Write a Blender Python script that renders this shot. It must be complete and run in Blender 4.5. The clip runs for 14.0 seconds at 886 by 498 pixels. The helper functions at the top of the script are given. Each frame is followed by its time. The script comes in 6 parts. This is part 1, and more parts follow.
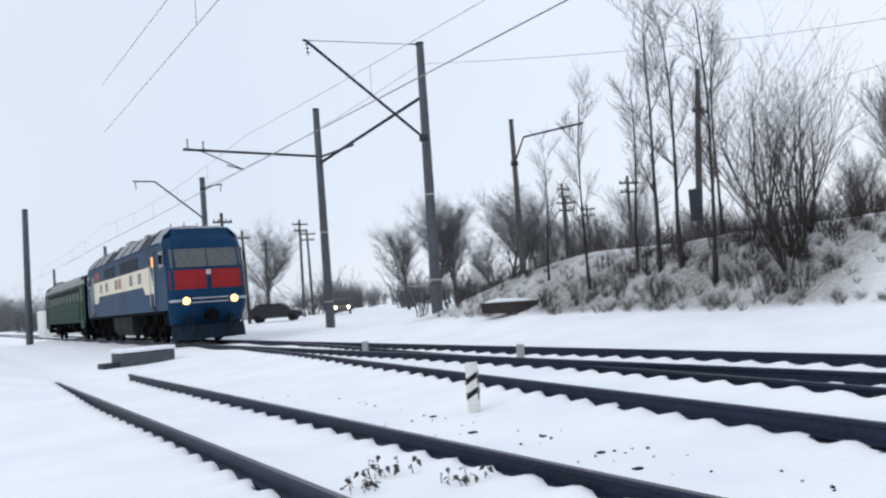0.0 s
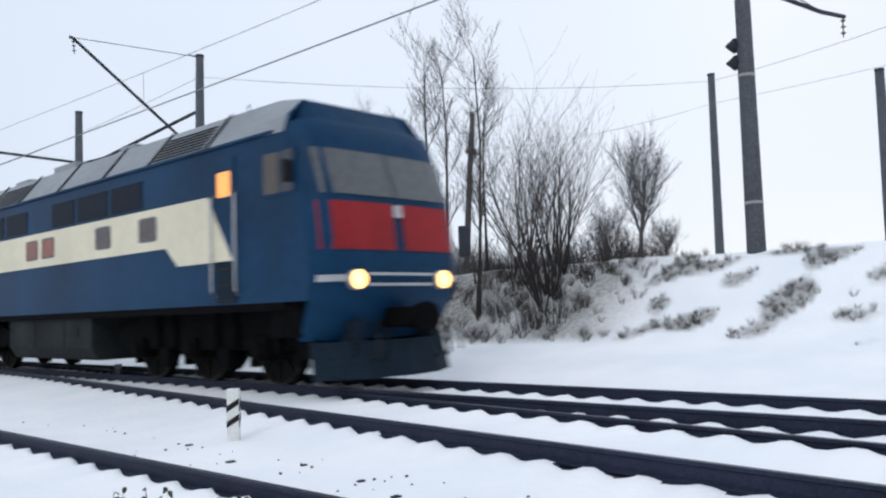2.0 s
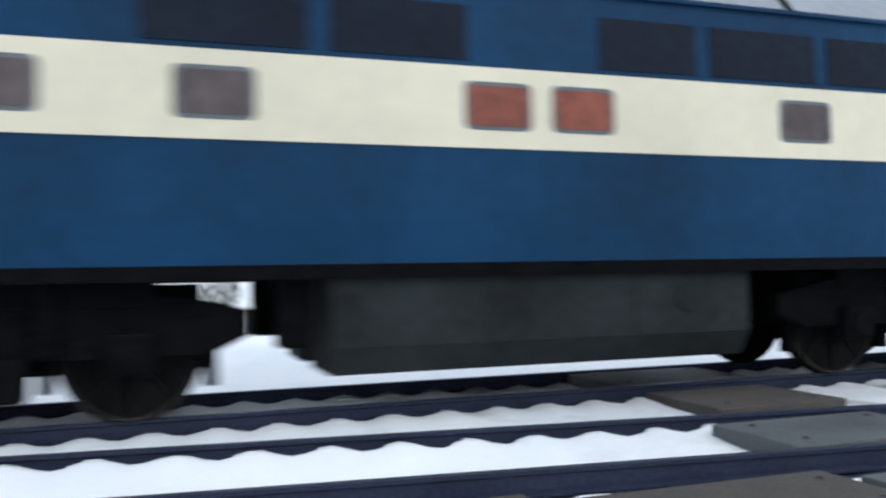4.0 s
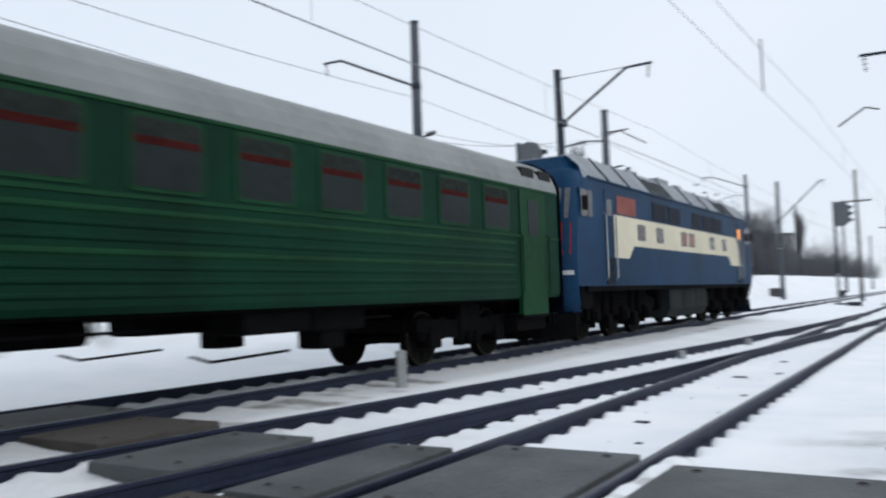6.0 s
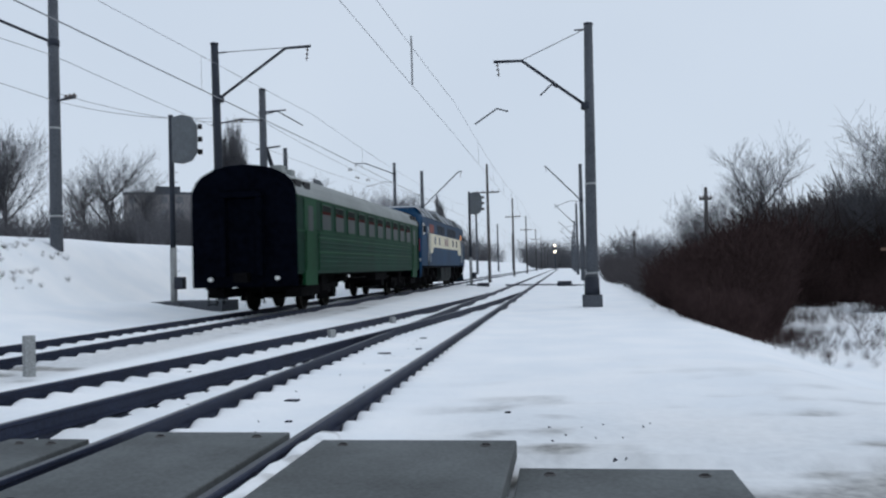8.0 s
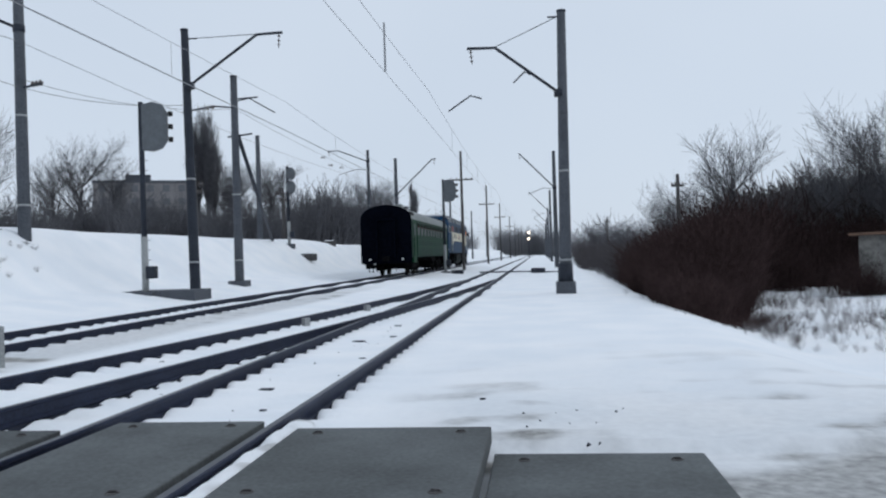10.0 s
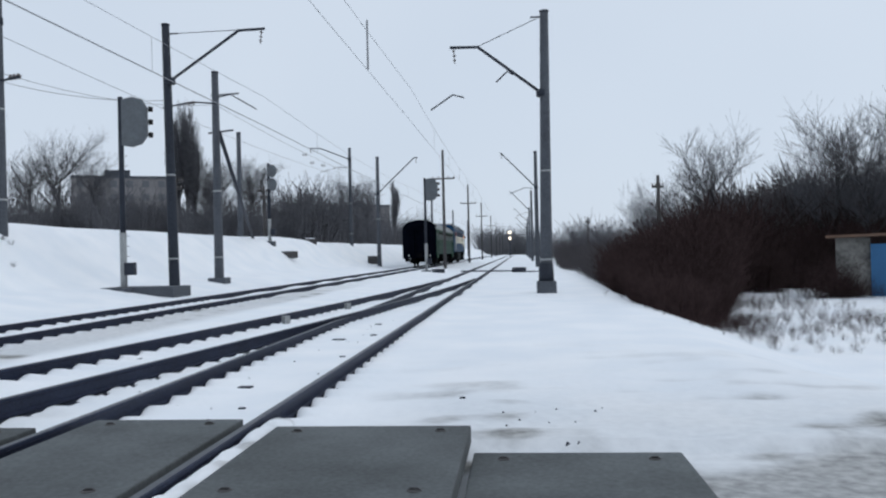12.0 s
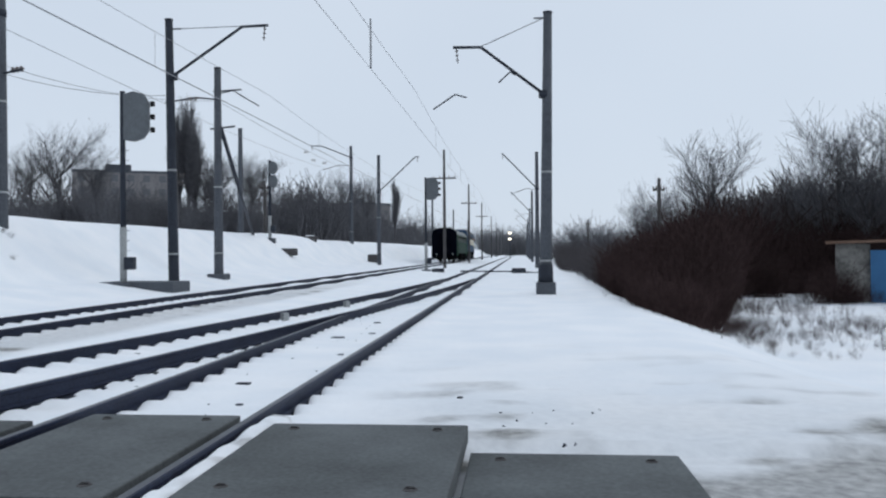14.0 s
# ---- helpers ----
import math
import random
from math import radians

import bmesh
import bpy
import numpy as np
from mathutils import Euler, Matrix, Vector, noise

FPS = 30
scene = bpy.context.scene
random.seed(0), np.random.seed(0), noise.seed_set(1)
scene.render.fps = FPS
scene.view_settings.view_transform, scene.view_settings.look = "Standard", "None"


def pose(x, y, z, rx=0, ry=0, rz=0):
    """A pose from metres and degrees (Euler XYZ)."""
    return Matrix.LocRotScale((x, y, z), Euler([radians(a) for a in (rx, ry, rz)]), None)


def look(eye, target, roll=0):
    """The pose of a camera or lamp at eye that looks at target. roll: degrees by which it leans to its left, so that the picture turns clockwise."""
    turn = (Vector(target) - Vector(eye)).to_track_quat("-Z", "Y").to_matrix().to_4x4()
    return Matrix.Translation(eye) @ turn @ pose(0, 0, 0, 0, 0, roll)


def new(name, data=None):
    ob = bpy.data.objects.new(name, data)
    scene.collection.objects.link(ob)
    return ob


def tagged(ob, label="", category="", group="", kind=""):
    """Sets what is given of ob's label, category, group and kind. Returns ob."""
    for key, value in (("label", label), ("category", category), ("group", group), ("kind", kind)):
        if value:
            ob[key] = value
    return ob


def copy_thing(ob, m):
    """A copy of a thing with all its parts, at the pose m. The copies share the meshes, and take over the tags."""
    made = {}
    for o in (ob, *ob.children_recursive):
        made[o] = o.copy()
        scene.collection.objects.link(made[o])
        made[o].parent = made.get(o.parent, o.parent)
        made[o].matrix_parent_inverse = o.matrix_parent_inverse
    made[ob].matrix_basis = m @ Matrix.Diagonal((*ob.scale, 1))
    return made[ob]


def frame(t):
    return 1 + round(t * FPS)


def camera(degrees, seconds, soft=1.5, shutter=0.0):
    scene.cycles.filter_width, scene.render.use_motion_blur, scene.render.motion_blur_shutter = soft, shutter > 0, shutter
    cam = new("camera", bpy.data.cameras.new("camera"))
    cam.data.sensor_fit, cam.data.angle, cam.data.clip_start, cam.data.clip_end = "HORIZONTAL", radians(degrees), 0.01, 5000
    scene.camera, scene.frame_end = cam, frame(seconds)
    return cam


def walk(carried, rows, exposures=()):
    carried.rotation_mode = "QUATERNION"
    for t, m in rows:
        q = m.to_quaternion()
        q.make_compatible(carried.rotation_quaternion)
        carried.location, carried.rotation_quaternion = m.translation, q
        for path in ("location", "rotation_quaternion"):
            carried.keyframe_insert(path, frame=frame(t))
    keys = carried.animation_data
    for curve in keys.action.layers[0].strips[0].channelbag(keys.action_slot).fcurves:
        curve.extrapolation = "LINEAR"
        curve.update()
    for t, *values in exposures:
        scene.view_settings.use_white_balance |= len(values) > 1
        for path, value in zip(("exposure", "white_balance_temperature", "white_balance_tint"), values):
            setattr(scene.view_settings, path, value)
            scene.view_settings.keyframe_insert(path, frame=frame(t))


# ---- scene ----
# ---------------------------------------------------------------- camera
EYE = 1.33          # above the rail heads, which lie at z = 0
cam = camera(56.0, 14.0, soft=2.2, shutter=0.5)
VIEWS = [     # seconds, turn, tilt, lean, sway towards the tracks
    (0, 148.61, 3.08, 4.40, 0.15), (0.5, 146.62, 3.69, 2.58, 0.15), (1, 142.68, 4.47, 2.45, 0.15), (1.5, 134.60, 3.87, 1.48, 0.15),
    (2, 132.90, 4.07, 2.00, 0.15), (2.2, 132.00, 4.35, 1.80, 0.18), (2.4, 128.50, 4.70, 1.30, 0.22), (2.5, 125.20, 4.75, 1.10, 0.17),
    (2.6, 120.90, 4.30, 1.10, 0.12), (2.8, 114.65, 3.71, 1.32, 0.08), (3, 106.33, 4.82, 1.70, -0.05), (3.2, 98.71, 5.14, 1.71, -0.20),
    (3.4, 89.70, 3.76, 1.43, -0.28), (3.6, 81.38, 2.67, 1.33, -0.29), (4.3, 66.50, 2.70, 1.30, -0.20), (5.1, 50.50, 3.20, 1.60, -0.10),
    (5.8, 35.80, 3.25, 1.39, 0.00), (6, 31.73, 3.40, 1.95, 0.00), (6.5, 24.94, 3.16, 1.12, 0.00), (7, 16.58, 2.26, 0.28, 0.00),
    (7.5, 10.73, 1.78, 1.76, 0.00), (8, 8.26, 1.33, 1.53, 0.00), (8.8, 7.35, 0.95, 1.65, 0.00), (9.6, 6.65, 0.57, 1.80, 0.00),
    (10.5, 6.09, 0.32, 1.95, 0.00), (11, 5.35, 0.29, 1.93, 0.00), (11.5, 5.35, 0.21, 1.48, 0.00), (12, 5.19, 0.30, 1.37, 0.00),
    (12.5, 5.37, 0.15, 1.42, 0.00), (13, 5.07, 0.07, 1.26, 0.00), (13.5, 5.13, -0.16, 1.69, 0.00), (14, 5.18, 0.27, 0.45, 0.00)]
walk(cam, [(t, pose(x, 0, EYE, 90 + p, r, y)) for t, y, p, r, x in VIEWS],
     exposures=[(0, 0.36, 6450, 10), (2.0, 0.36, 6400, 10), (2.6, 0.5, 6300, 9), (3.1, 0.88, 5950, 8), (3.6, 0.93, 6100, 8), (5.8, 0.5, 6600, 9), (6.1, 0.34, 6500, 9),
                (6.6, 0.1, 6350, 8), (8.0, 0.04, 6200, 8), (14, 0.08, 6250, 8)])

# ---------------------------------------------------------------- overcast daylight
world = bpy.data.worlds.new("overcast_sky")
scene.world = world
world.use_nodes = True
wn, wl = world.node_tree.nodes, world.node_tree.links
wn.clear()
w_out = wn.new("ShaderNodeOutputWorld")
w_bg = wn.new("ShaderNodeBackground")
w_sky = wn.new("ShaderNodeTexSky")
w_sky.sky_type, w_sky.sun_disc = "NISHITA", False
w_sky.sun_elevation, w_sky.sun_rotation = radians(24), radians(250)
w_dim = wn.new("ShaderNodeVectorMath")
w_dim.operation = "SCALE"
w_dim.inputs["Scale"].default_value = 0.06
w_co = wn.new("ShaderNodeTexCoord")
w_noise = wn.new("ShaderNodeTexNoise")
w_noise.inputs["Scale"].default_value, w_noise.inputs["Detail"].default_value = 1.3, 3.0
w_ramp = wn.new("ShaderNodeValToRGB")
w_ramp.color_ramp.elements[0].position, w_ramp.color_ramp.elements[1].position = 0.3, 0.75
w_ramp.color_ramp.elements[0].color = (0.60, 0.665, 0.765, 1)
w_ramp.color_ramp.elements[1].color = (0.70, 0.755, 0.84, 1)
w_mix = wn.new("ShaderNodeMix")
w_mix.data_type = "RGBA"
w_mix.inputs["Factor"].default_value = 0.9
wl.new(w_co.outputs["Generated"], w_noise.inputs["Vector"])
wl.new(w_noise.outputs["Fac"], w_ramp.inputs["Fac"])
wl.new(w_sky.outputs["Color"], w_dim.inputs[0])
wl.new(w_dim.outputs[0], w_mix.inputs["A"])
wl.new(w_ramp.outputs["Color"], w_mix.inputs["B"])
wl.new(w_mix.outputs["Result"], w_bg.inputs["Color"])
w_bg.inputs["Strength"].default_value = 1.0
wl.new(w_bg.outputs[0], w_out.inputs[0])
sun = new("sun", bpy.data.lights.new("sun", "SUN"))
sun.data.energy, sun.data.angle, sun.data.color = 0.5, radians(25), (1.0, 0.97, 0.93)
sun.matrix_world = look((30, 12, 28), (0, 0, 0))


# ---------------------------------------------------------------- materials
def mat(name, colour, rough=0.7, metal=0.0, vary=0.25, scale=3.0, fine=40.0, bump=0.15, tint=None, lump=0.35, spec=0.4):
    """A surface with broad stains and fine grain, both of real size."""
    m = bpy.data.materials.new(name)
    m.use_nodes = True
    n, l = m.node_tree.nodes, m.node_tree.links
    b = n["Principled BSDF"]
    co = n.new("ShaderNodeTexCoord")
    big, small = n.new("ShaderNodeTexNoise"), n.new("ShaderNodeTexNoise")
    for node, s in ((big, scale), (small, fine)):
        node.inputs["Scale"].default_value, node.inputs["Detail"].default_value = s, 4.0
        l.new(co.outputs["Object"], node.inputs["Vector"])
    mixn = n.new("ShaderNodeMix")
    mixn.data_type = "FLOAT"
    mixn.inputs["Factor"].default_value = lump
    l.new(small.outputs["Fac"], mixn.inputs["A"])
    l.new(big.outputs["Fac"], mixn.inputs["B"])
    ramp = n.new("ShaderNodeValToRGB")
    dark = tuple(c * (1 - vary) for c in colour)
    light = tint or tuple(min(1, c * (1 + vary)) for c in colour)
    ramp.color_ramp.elements[0].position, ramp.color_ramp.elements[1].position = 0.36, 0.64
    ramp.color_ramp.elements[0].color, ramp.color_ramp.elements[1].color = (*dark, 1), (*light, 1)
    l.new(mixn.outputs["Result"], ramp.inputs["Fac"])
    l.new(ramp.outputs["Color"], b.inputs["Base Color"])
    b.inputs["Roughness"].default_value, b.inputs["Metallic"].default_value = rough, metal
    b.inputs["Specular IOR Level"].default_value = spec
    if bump:
        bn = n.new("ShaderNodeBump")
        bn.inputs["Strength"].default_value, bn.inputs["Distance"].default_value = bump, 0.02
        l.new(mixn.outputs["Result"], bn.inputs["Height"])
        l.new(bn.outputs["Normal"], b.inputs["Normal"])
    return m


def glow(name, colour, strength):
    m = bpy.data.materials.new(name)
    m.use_nodes = True
    b = m.node_tree.nodes["Principled BSDF"]
    b.inputs["Base Color"].default_value = (*colour, 1)
    b.inputs["Emission Color"].default_value = (*colour, 1)
    b.inputs["Emission Strength"].default_value = strength
    return m


def snow_material():
    """Snow that passes into grey slush where the sheet's dirt value is high."""
    m = bpy.data.materials.new("snow")
    m.use_nodes = True
    n, l = m.node_tree.nodes, m.node_tree.links
    b = n["Principled BSDF"]
    at = n.new("ShaderNodeAttribute")
    at.attribute_name = "dirt"
    co = n.new("ShaderNodeTexCoord")
    big, small = n.new("ShaderNodeTexNoise"), n.new("ShaderNodeTexNoise")
    for node, s in ((big, 0.7), (small, 9.0)):
        node.inputs["Scale"].default_value, node.inputs["Detail"].default_value = s, 5.0
        l.new(co.outputs["Object"], node.inputs["Vector"])
    clean = n.new("ShaderNodeValToRGB")
    clean.color_ramp.elements[0].position, clean.color_ramp.elements[1].position = 0.35, 0.65
    clean.color_ramp.elements[0].color, clean.color_ramp.elements[1].color = (0.85, 0.875, 0.905, 1), (0.93, 0.935, 0.945, 1)
    l.new(big.outputs["Fac"], clean.inputs["Fac"])
    slush = n.new("ShaderNodeValToRGB")
    slush.color_ramp.elements[0].position, slush.color_ramp.elements[1].position = 0.3, 0.7
    slush.color_ramp.elements[0].color, slush.color_ramp.elements[1].color = (0.14, 0.137, 0.13, 1), (0.44, 0.435, 0.42, 1)
    l.new(small.outputs["Fac"], slush.inputs["Fac"])
    mx = n.new("ShaderNodeMix")
    mx.data_type = "RGBA"
    l.new(at.outputs["Fac"], mx.inputs["Factor"])
    l.new(clean.outputs["Color"], mx.inputs["A"])
    l.new(slush.outputs["Color"], mx.inputs["B"])
    l.new(mx.outputs["Result"], b.inputs["Base Color"])
    b.inputs["Roughness"].default_value = 0.75
    b.inputs["Specular IOR Level"].default_value = 0.25
    bn = n.new("ShaderNodeBump")
    bn.inputs["Strength"].default_value, bn.inputs["Distance"].default_value = 0.35, 0.04
    l.new(small.outputs["Fac"], bn.inputs["Height"])
    l.new(bn.outputs["Normal"], b.inputs["Normal"])
    return m


def glass_material(name, colour, rough=0.06):
    """Dark window glass over an unlit room."""
    m = mat(name, colour, rough, 0.0, 0.15, 1.0, 8.0, 0.0)
    m.node_tree.nodes["Principled BSDF"].inputs["Specular IOR Level"].default_value = 0.6
    return m


SNOW = snow_material()
# Wet ballast; the dark colour also holds the shade of gaps beside rails.
BALLAST = mat("wet_shaded_ballast", (0.018, 0.022, 0.037), 0.7, 0, 0.5, 4, 30, 0.9, spec=0.2)
RAIL = mat("rail_steel", (0.020, 0.026, 0.050), 0.55, 0.2, 0.35, 1.5, 30, 0.2, spec=0.25)
RAILTOP = mat("worn_rail_head", (0.075, 0.08, 0.095), 0.42, 0.5, 0.3, 2, 40, 0.05)
SLAB = mat("crossing_concrete", (0.090, 0.098, 0.100), 0.75, 0, 0.4, 0.9, 30, 0.3, lump=0.65, spec=0.35)
# Brown slab, darkened further in colour for the passing train's shade.
BROWNSLAB = mat("stained_shaded_slab", (0.062, 0.054, 0.047), 0.85, 0, 0.35, 2, 40, 0.4)
CONCRETE = mat("mast_concrete", (0.085, 0.092, 0.105), 0.85, 0, 0.3, 1.2, 20, 0.2, spec=0.2)
DARKCONC = mat("dark_concrete", (0.036, 0.041, 0.052), 0.85, 0, 0.3, 1.2, 20, 0.2, spec=0.2)
PALECONC = mat("pale_concrete", (0.30, 0.31, 0.31), 0.85, 0, 0.25, 2, 30, 0.3)
WOODPOLE = mat("weathered_pole_wood", (0.07, 0.066, 0.066), 0.9, 0, 0.35, 3, 40, 0.4)
STEEL = mat("bracket_steel", (0.035, 0.040, 0.052), 0.65, 0.2, 0.3, 3, 30, 0.1, spec=0.2)
WIRE = mat("wire", (0.22, 0.225, 0.235), 0.6, 0.2, 0.2, 3, 30, 0.0)
INSUL = mat("insulator_porcelain", (0.10, 0.085, 0.08), 0.3, 0, 0.2, 5, 30, 0.0)
WHITEPAINT = mat("white_paint", (0.68, 0.68, 0.66), 0.7, 0, 0.12, 5, 40, 0.1)
BLACKPAINT = mat("black_paint", (0.012, 0.012, 0.013), 0.65, 0, 0.3, 5, 20, 0.05, spec=0.2)
GREYPAINT = mat("grey_signal_paint", (0.12, 0.13, 0.14), 0.7, 0, 0.2, 3, 30, 0.1, spec=0.2)
BARK = mat("bark", (0.045, 0.040, 0.039), 0.95, 0, 0.35, 4, 30, 0.3, spec=0.1)
# Far trunks: the paler grey stands in for haze over distance.
HAZYBARK = mat("haze_grey_bark", (0.085, 0.083, 0.088), 0.95, 0, 0.3, 2, 20, 0.2, spec=0.05)
TWIG = mat("twigs", (0.062, 0.056, 0.056), 0.95, 0, 0.3, 2, 10, 0.0, spec=0.05)
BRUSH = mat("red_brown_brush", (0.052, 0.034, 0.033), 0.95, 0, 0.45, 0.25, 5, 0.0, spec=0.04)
# Twigs of far growth, lightened in colour to carry the haze.
HAZETWIG = mat("haze_grey_twigs", (0.115, 0.115, 0.125), 0.95, 0, 0.25, 0.3, 3, 0.0, spec=0.05)
GRASS = mat("dry_grass", (0.075, 0.066, 0.060), 0.95, 0, 0.4, 2, 10, 0.0, spec=0.05)
BRICK = mat("grey_facade", (0.20, 0.19, 0.19), 0.9, 0, 0.2, 0.3, 5, 0.1)
DARKGLASS = glass_material("dark_glass", (0.012, 0.016, 0.024), 0.2)
HAZYGLASS = glass_material("grey_glass", (0.10, 0.105, 0.115), 0.3)
LOCO_BLUE = mat("loco_blue", (0.0030, 0.031, 0.077), 0.5, 0, 0.3, 0.5, 6, 0.03, lump=0.7, spec=0.13)
LOCO_CREAM = mat("loco_cream", (0.66, 0.605, 0.455), 0.55, 0, 0.09, 0.5, 6, 0.03, lump=0.7)
INTAKE = mat("dark_intake", (0.006, 0.010, 0.019), 0.6, 0, 0.3, 1.5, 10, 0.0, spec=0.12)
# Far brush, greyed in its base colour in place of haze.
HAZEBRUSH = mat("hazy_brush", (0.098, 0.090, 0.094), 0.95, 0, 0.3, 0.25, 5, 0.0, spec=0.04)
# Paler again: haze on the farthest woods, put into the colour.
HAZYWOOD = mat("haze_pale_twigs", (0.17, 0.173, 0.185), 0.95, 0, 0.2, 0.3, 3, 0.0, spec=0.05)
LOCO_RED = mat("loco_red", (0.24, 0.013, 0.016), 0.5, 0, 0.18, 0.8, 6, 0.03, lump=0.7, spec=0.2)
FADEDRED = mat("faded_orange_red", (0.24, 0.072, 0.058), 0.6, 0, 0.2, 0.8, 6, 0.03, lump=0.7, spec=0.2)
LOCO_ROOF = mat("loco_roof_grey", (0.235, 0.255, 0.275), 0.6, 0, 0.16, 0.7, 6, 0.05, lump=0.6)
GRIME = mat("oily_grime", (0.005, 0.005, 0.0055), 0.9, 0, 0.5, 3, 25, 0.4, spec=0.03)
TANK = mat("dusty_tank_grey", (0.018, 0.021, 0.022), 0.8, 0, 0.35, 1.2, 8, 0.1, lump=0.6, spec=0.1)
WHEEL = mat("wheel_steel", (0.008, 0.0075, 0.007), 0.8, 0.1, 0.4, 4, 25, 0.2, spec=0.05)
TYRE = mat("bright_tyre_rim", (0.032, 0.027, 0.021), 0.55, 0.4, 0.3, 4, 25, 0.1)
# Plough paint; also used as painted shade behind the cab steps.
DARKBLUE = mat("plough_step_shade_blue", (0.009, 0.018, 0.030), 0.7, 0, 0.35, 2, 20, 0.2, spec=0.1)
CABGLASS = glass_material("cab_glass", (0.075, 0.08, 0.083), 0.08)
ALU = mat("dull_aluminium", (0.42, 0.43, 0.43), 0.45, 0.3, 0.15, 3, 20, 0.0)
GREEN = mat("coach_green", (0.0017, 0.0245, 0.0125), 0.55, 0, 0.4, 0.4, 5, 0.05, lump=0.75, spec=0.08)
GREENTRIM = mat("coach_trim_green", (0.006, 0.043, 0.0165), 0.55, 0, 0.22, 0.8, 6, 0.04, lump=0.6, spec=0.10)
COACHROOF = mat("coach_roof_grey", (0.225, 0.24, 0.235), 0.65, 0, 0.16, 0.5, 5, 0.06, lump=0.7, spec=0.25)
COACHEND = mat("black_end_wall", (0.0024, 0.0032, 0.0060), 0.95, 0, 0.4, 1.0, 6, 0.1, spec=0.0)
COACHGLASS = mat("coach_glass", (0.014, 0.020, 0.020), 0.35, 0.0, 0.2, 1.0, 8.0, 0.0, spec=0.1)
CURTAIN = mat("red_curtain", (0.045, 0.009, 0.008), 0.85, 0, 0.3, 3, 12, 0.0, spec=0.05)
NET = mat("net_curtain", (0.022, 0.026, 0.024), 0.9, 0, 0.3, 3, 12, 0.0, spec=0.03)
BLUEDOOR = mat("blue_shed_paint", (0.03, 0.12, 0.26), 0.6, 0, 0.2, 1.5, 20, 0.1)
BROWNCURTAIN = mat("brown_curtain_glass", (0.20, 0.055, 0.032), 0.3, 0, 0.3, 1.5, 6, 0.0, spec=0.3)
# Clear panes in the cream band; the brown they mirror is painted in.
BROWNGLASS = mat("reflection_brown_glass", (0.075, 0.058, 0.056), 0.25, 0, 0.3, 1.5, 6, 0.0, spec=0.3)
PEELING = mat("peeling_plaster", (0.15, 0.145, 0.135), 0.9, 0, 0.6, 0.9, 7, 0.3, lump=0.6)
RUST = mat("rusty_sheet", (0.14, 0.085, 0.06), 0.85, 0, 0.4, 2, 20, 0.2)
LAMP = glow("headlamp", (1.0, 0.52, 0.15), 3.0)
# Cab side pane: its brown reflection is put into the base colour.
CABSIDE = glass_material("cab_reflection_brown", (0.05, 0.036, 0.026), 0.12)
FARLAMP = glow("far_headlamp", (1.0, 0.86, 0.66), 4.0)
CABLAMP = glow("lit_door_window", (1.0, 0.38, 0.09), 0.5)


# ---------------------------------------------------------------- mesh helpers
def finish(name, bm, material, parent=None, label="", smooth=False):
    me = bpy.data.meshes.new(name)
    bm.to_mesh(me)
    bm.free()
    for m in material if isinstance(material, (list, tuple)) else (material,):
        me.materials.append(m)
    if smooth:
        me.polygons.foreach_set("use_smooth", [True] * len(me.polygons))
    ob = new(name, me)
    ob.parent = parent
    if label:
        ob["label"] = label
    return ob


part = finish


def thing(name, m, label, category, group="", kind=""):
    ob = new(name)
    ob.empty_display_size = 0.2
    ob.matrix_basis = m
    return tagged(ob, label, category, group, kind)


def box(bm, x0, x1, y0, y1, z0, z1, bevel=0.0, mi=0):
    vs = [bm.verts.new((x, y, z)) for z in (z0, z1) for y in (y0, y1) for x in (x0, x1)]
    fs = [bm.faces.new([vs[i] for i in q]) for q in
          ((0, 2, 3, 1), (4, 5, 7, 6), (0, 1, 5, 4), (2, 6, 7, 3), (0, 4, 6, 2), (1, 3, 7, 5))]
    for f in fs:
        f.material_index = mi
    if bevel:
        es = list({e for f in fs for e in f.edges})
        bmesh.ops.bevel(bm, geom=es, offset=bevel, segments=2, affect="EDGES", profile=0.6, material=-1)
    return bm


def tube(bm, pts, radii, n=8, mi=0, caps=True):
    """A tapered round bar through the points."""
    pts = [Vector(p) for p in pts]
    if not isinstance(radii, (list, tuple)):
        radii = [radii] * len(pts)
    rings = []
    for i, p in enumerate(pts):
        d = (pts[min(i + 1, len(pts) - 1)] - pts[max(i - 1, 0)]).normalized()
        u = d.orthogonal().normalized() if abs(d.z) < 0.95 else Vector((1, 0, 0))
        u = (u - d * u.dot(d)).normalized()
        v = d.cross(u)
        rings.append([bm.verts.new(p + (u * math.cos(a) + v * math.sin(a)) * radii[i])
                      for a in (2 * math.pi * k / n for k in range(n))])
    for a, b in zip(rings, rings[1:]):
        for k in range(n):
            f = bm.faces.new((a[k], a[(k + 1) % n], b[(k + 1) % n], b[k]))
            f.material_index, f.smooth = mi, n > 5
    if caps:
        bm.faces.new(rings[0][::-1]).material_index = mi
        bm.faces.new(rings[-1]).material_index = mi
    return bm


def prism(bm, outline, axis, a, b, mi=0):
    """An outline in the plane across the axis (0 x, 1 y, 2 z), drawn out from a to b."""
    def at(p, c):
        q = list(p)
        q.insert(axis, c)
        return bm.verts.new(q)
    lo, hi = [at(p, a) for p in outline], [at(p, b) for p in outline]
    k = len(outline)
    fs = [bm.faces.new(lo[::-1]), bm.faces.new(hi)]
    fs += [bm.faces.new((lo[i], lo[(i + 1) % k], hi[(i + 1) % k], hi[i])) for i in range(k)]
    for f in fs:
        f.material_index = mi
    bmesh.ops.recalc_face_normals(bm, faces=fs)
    return bm


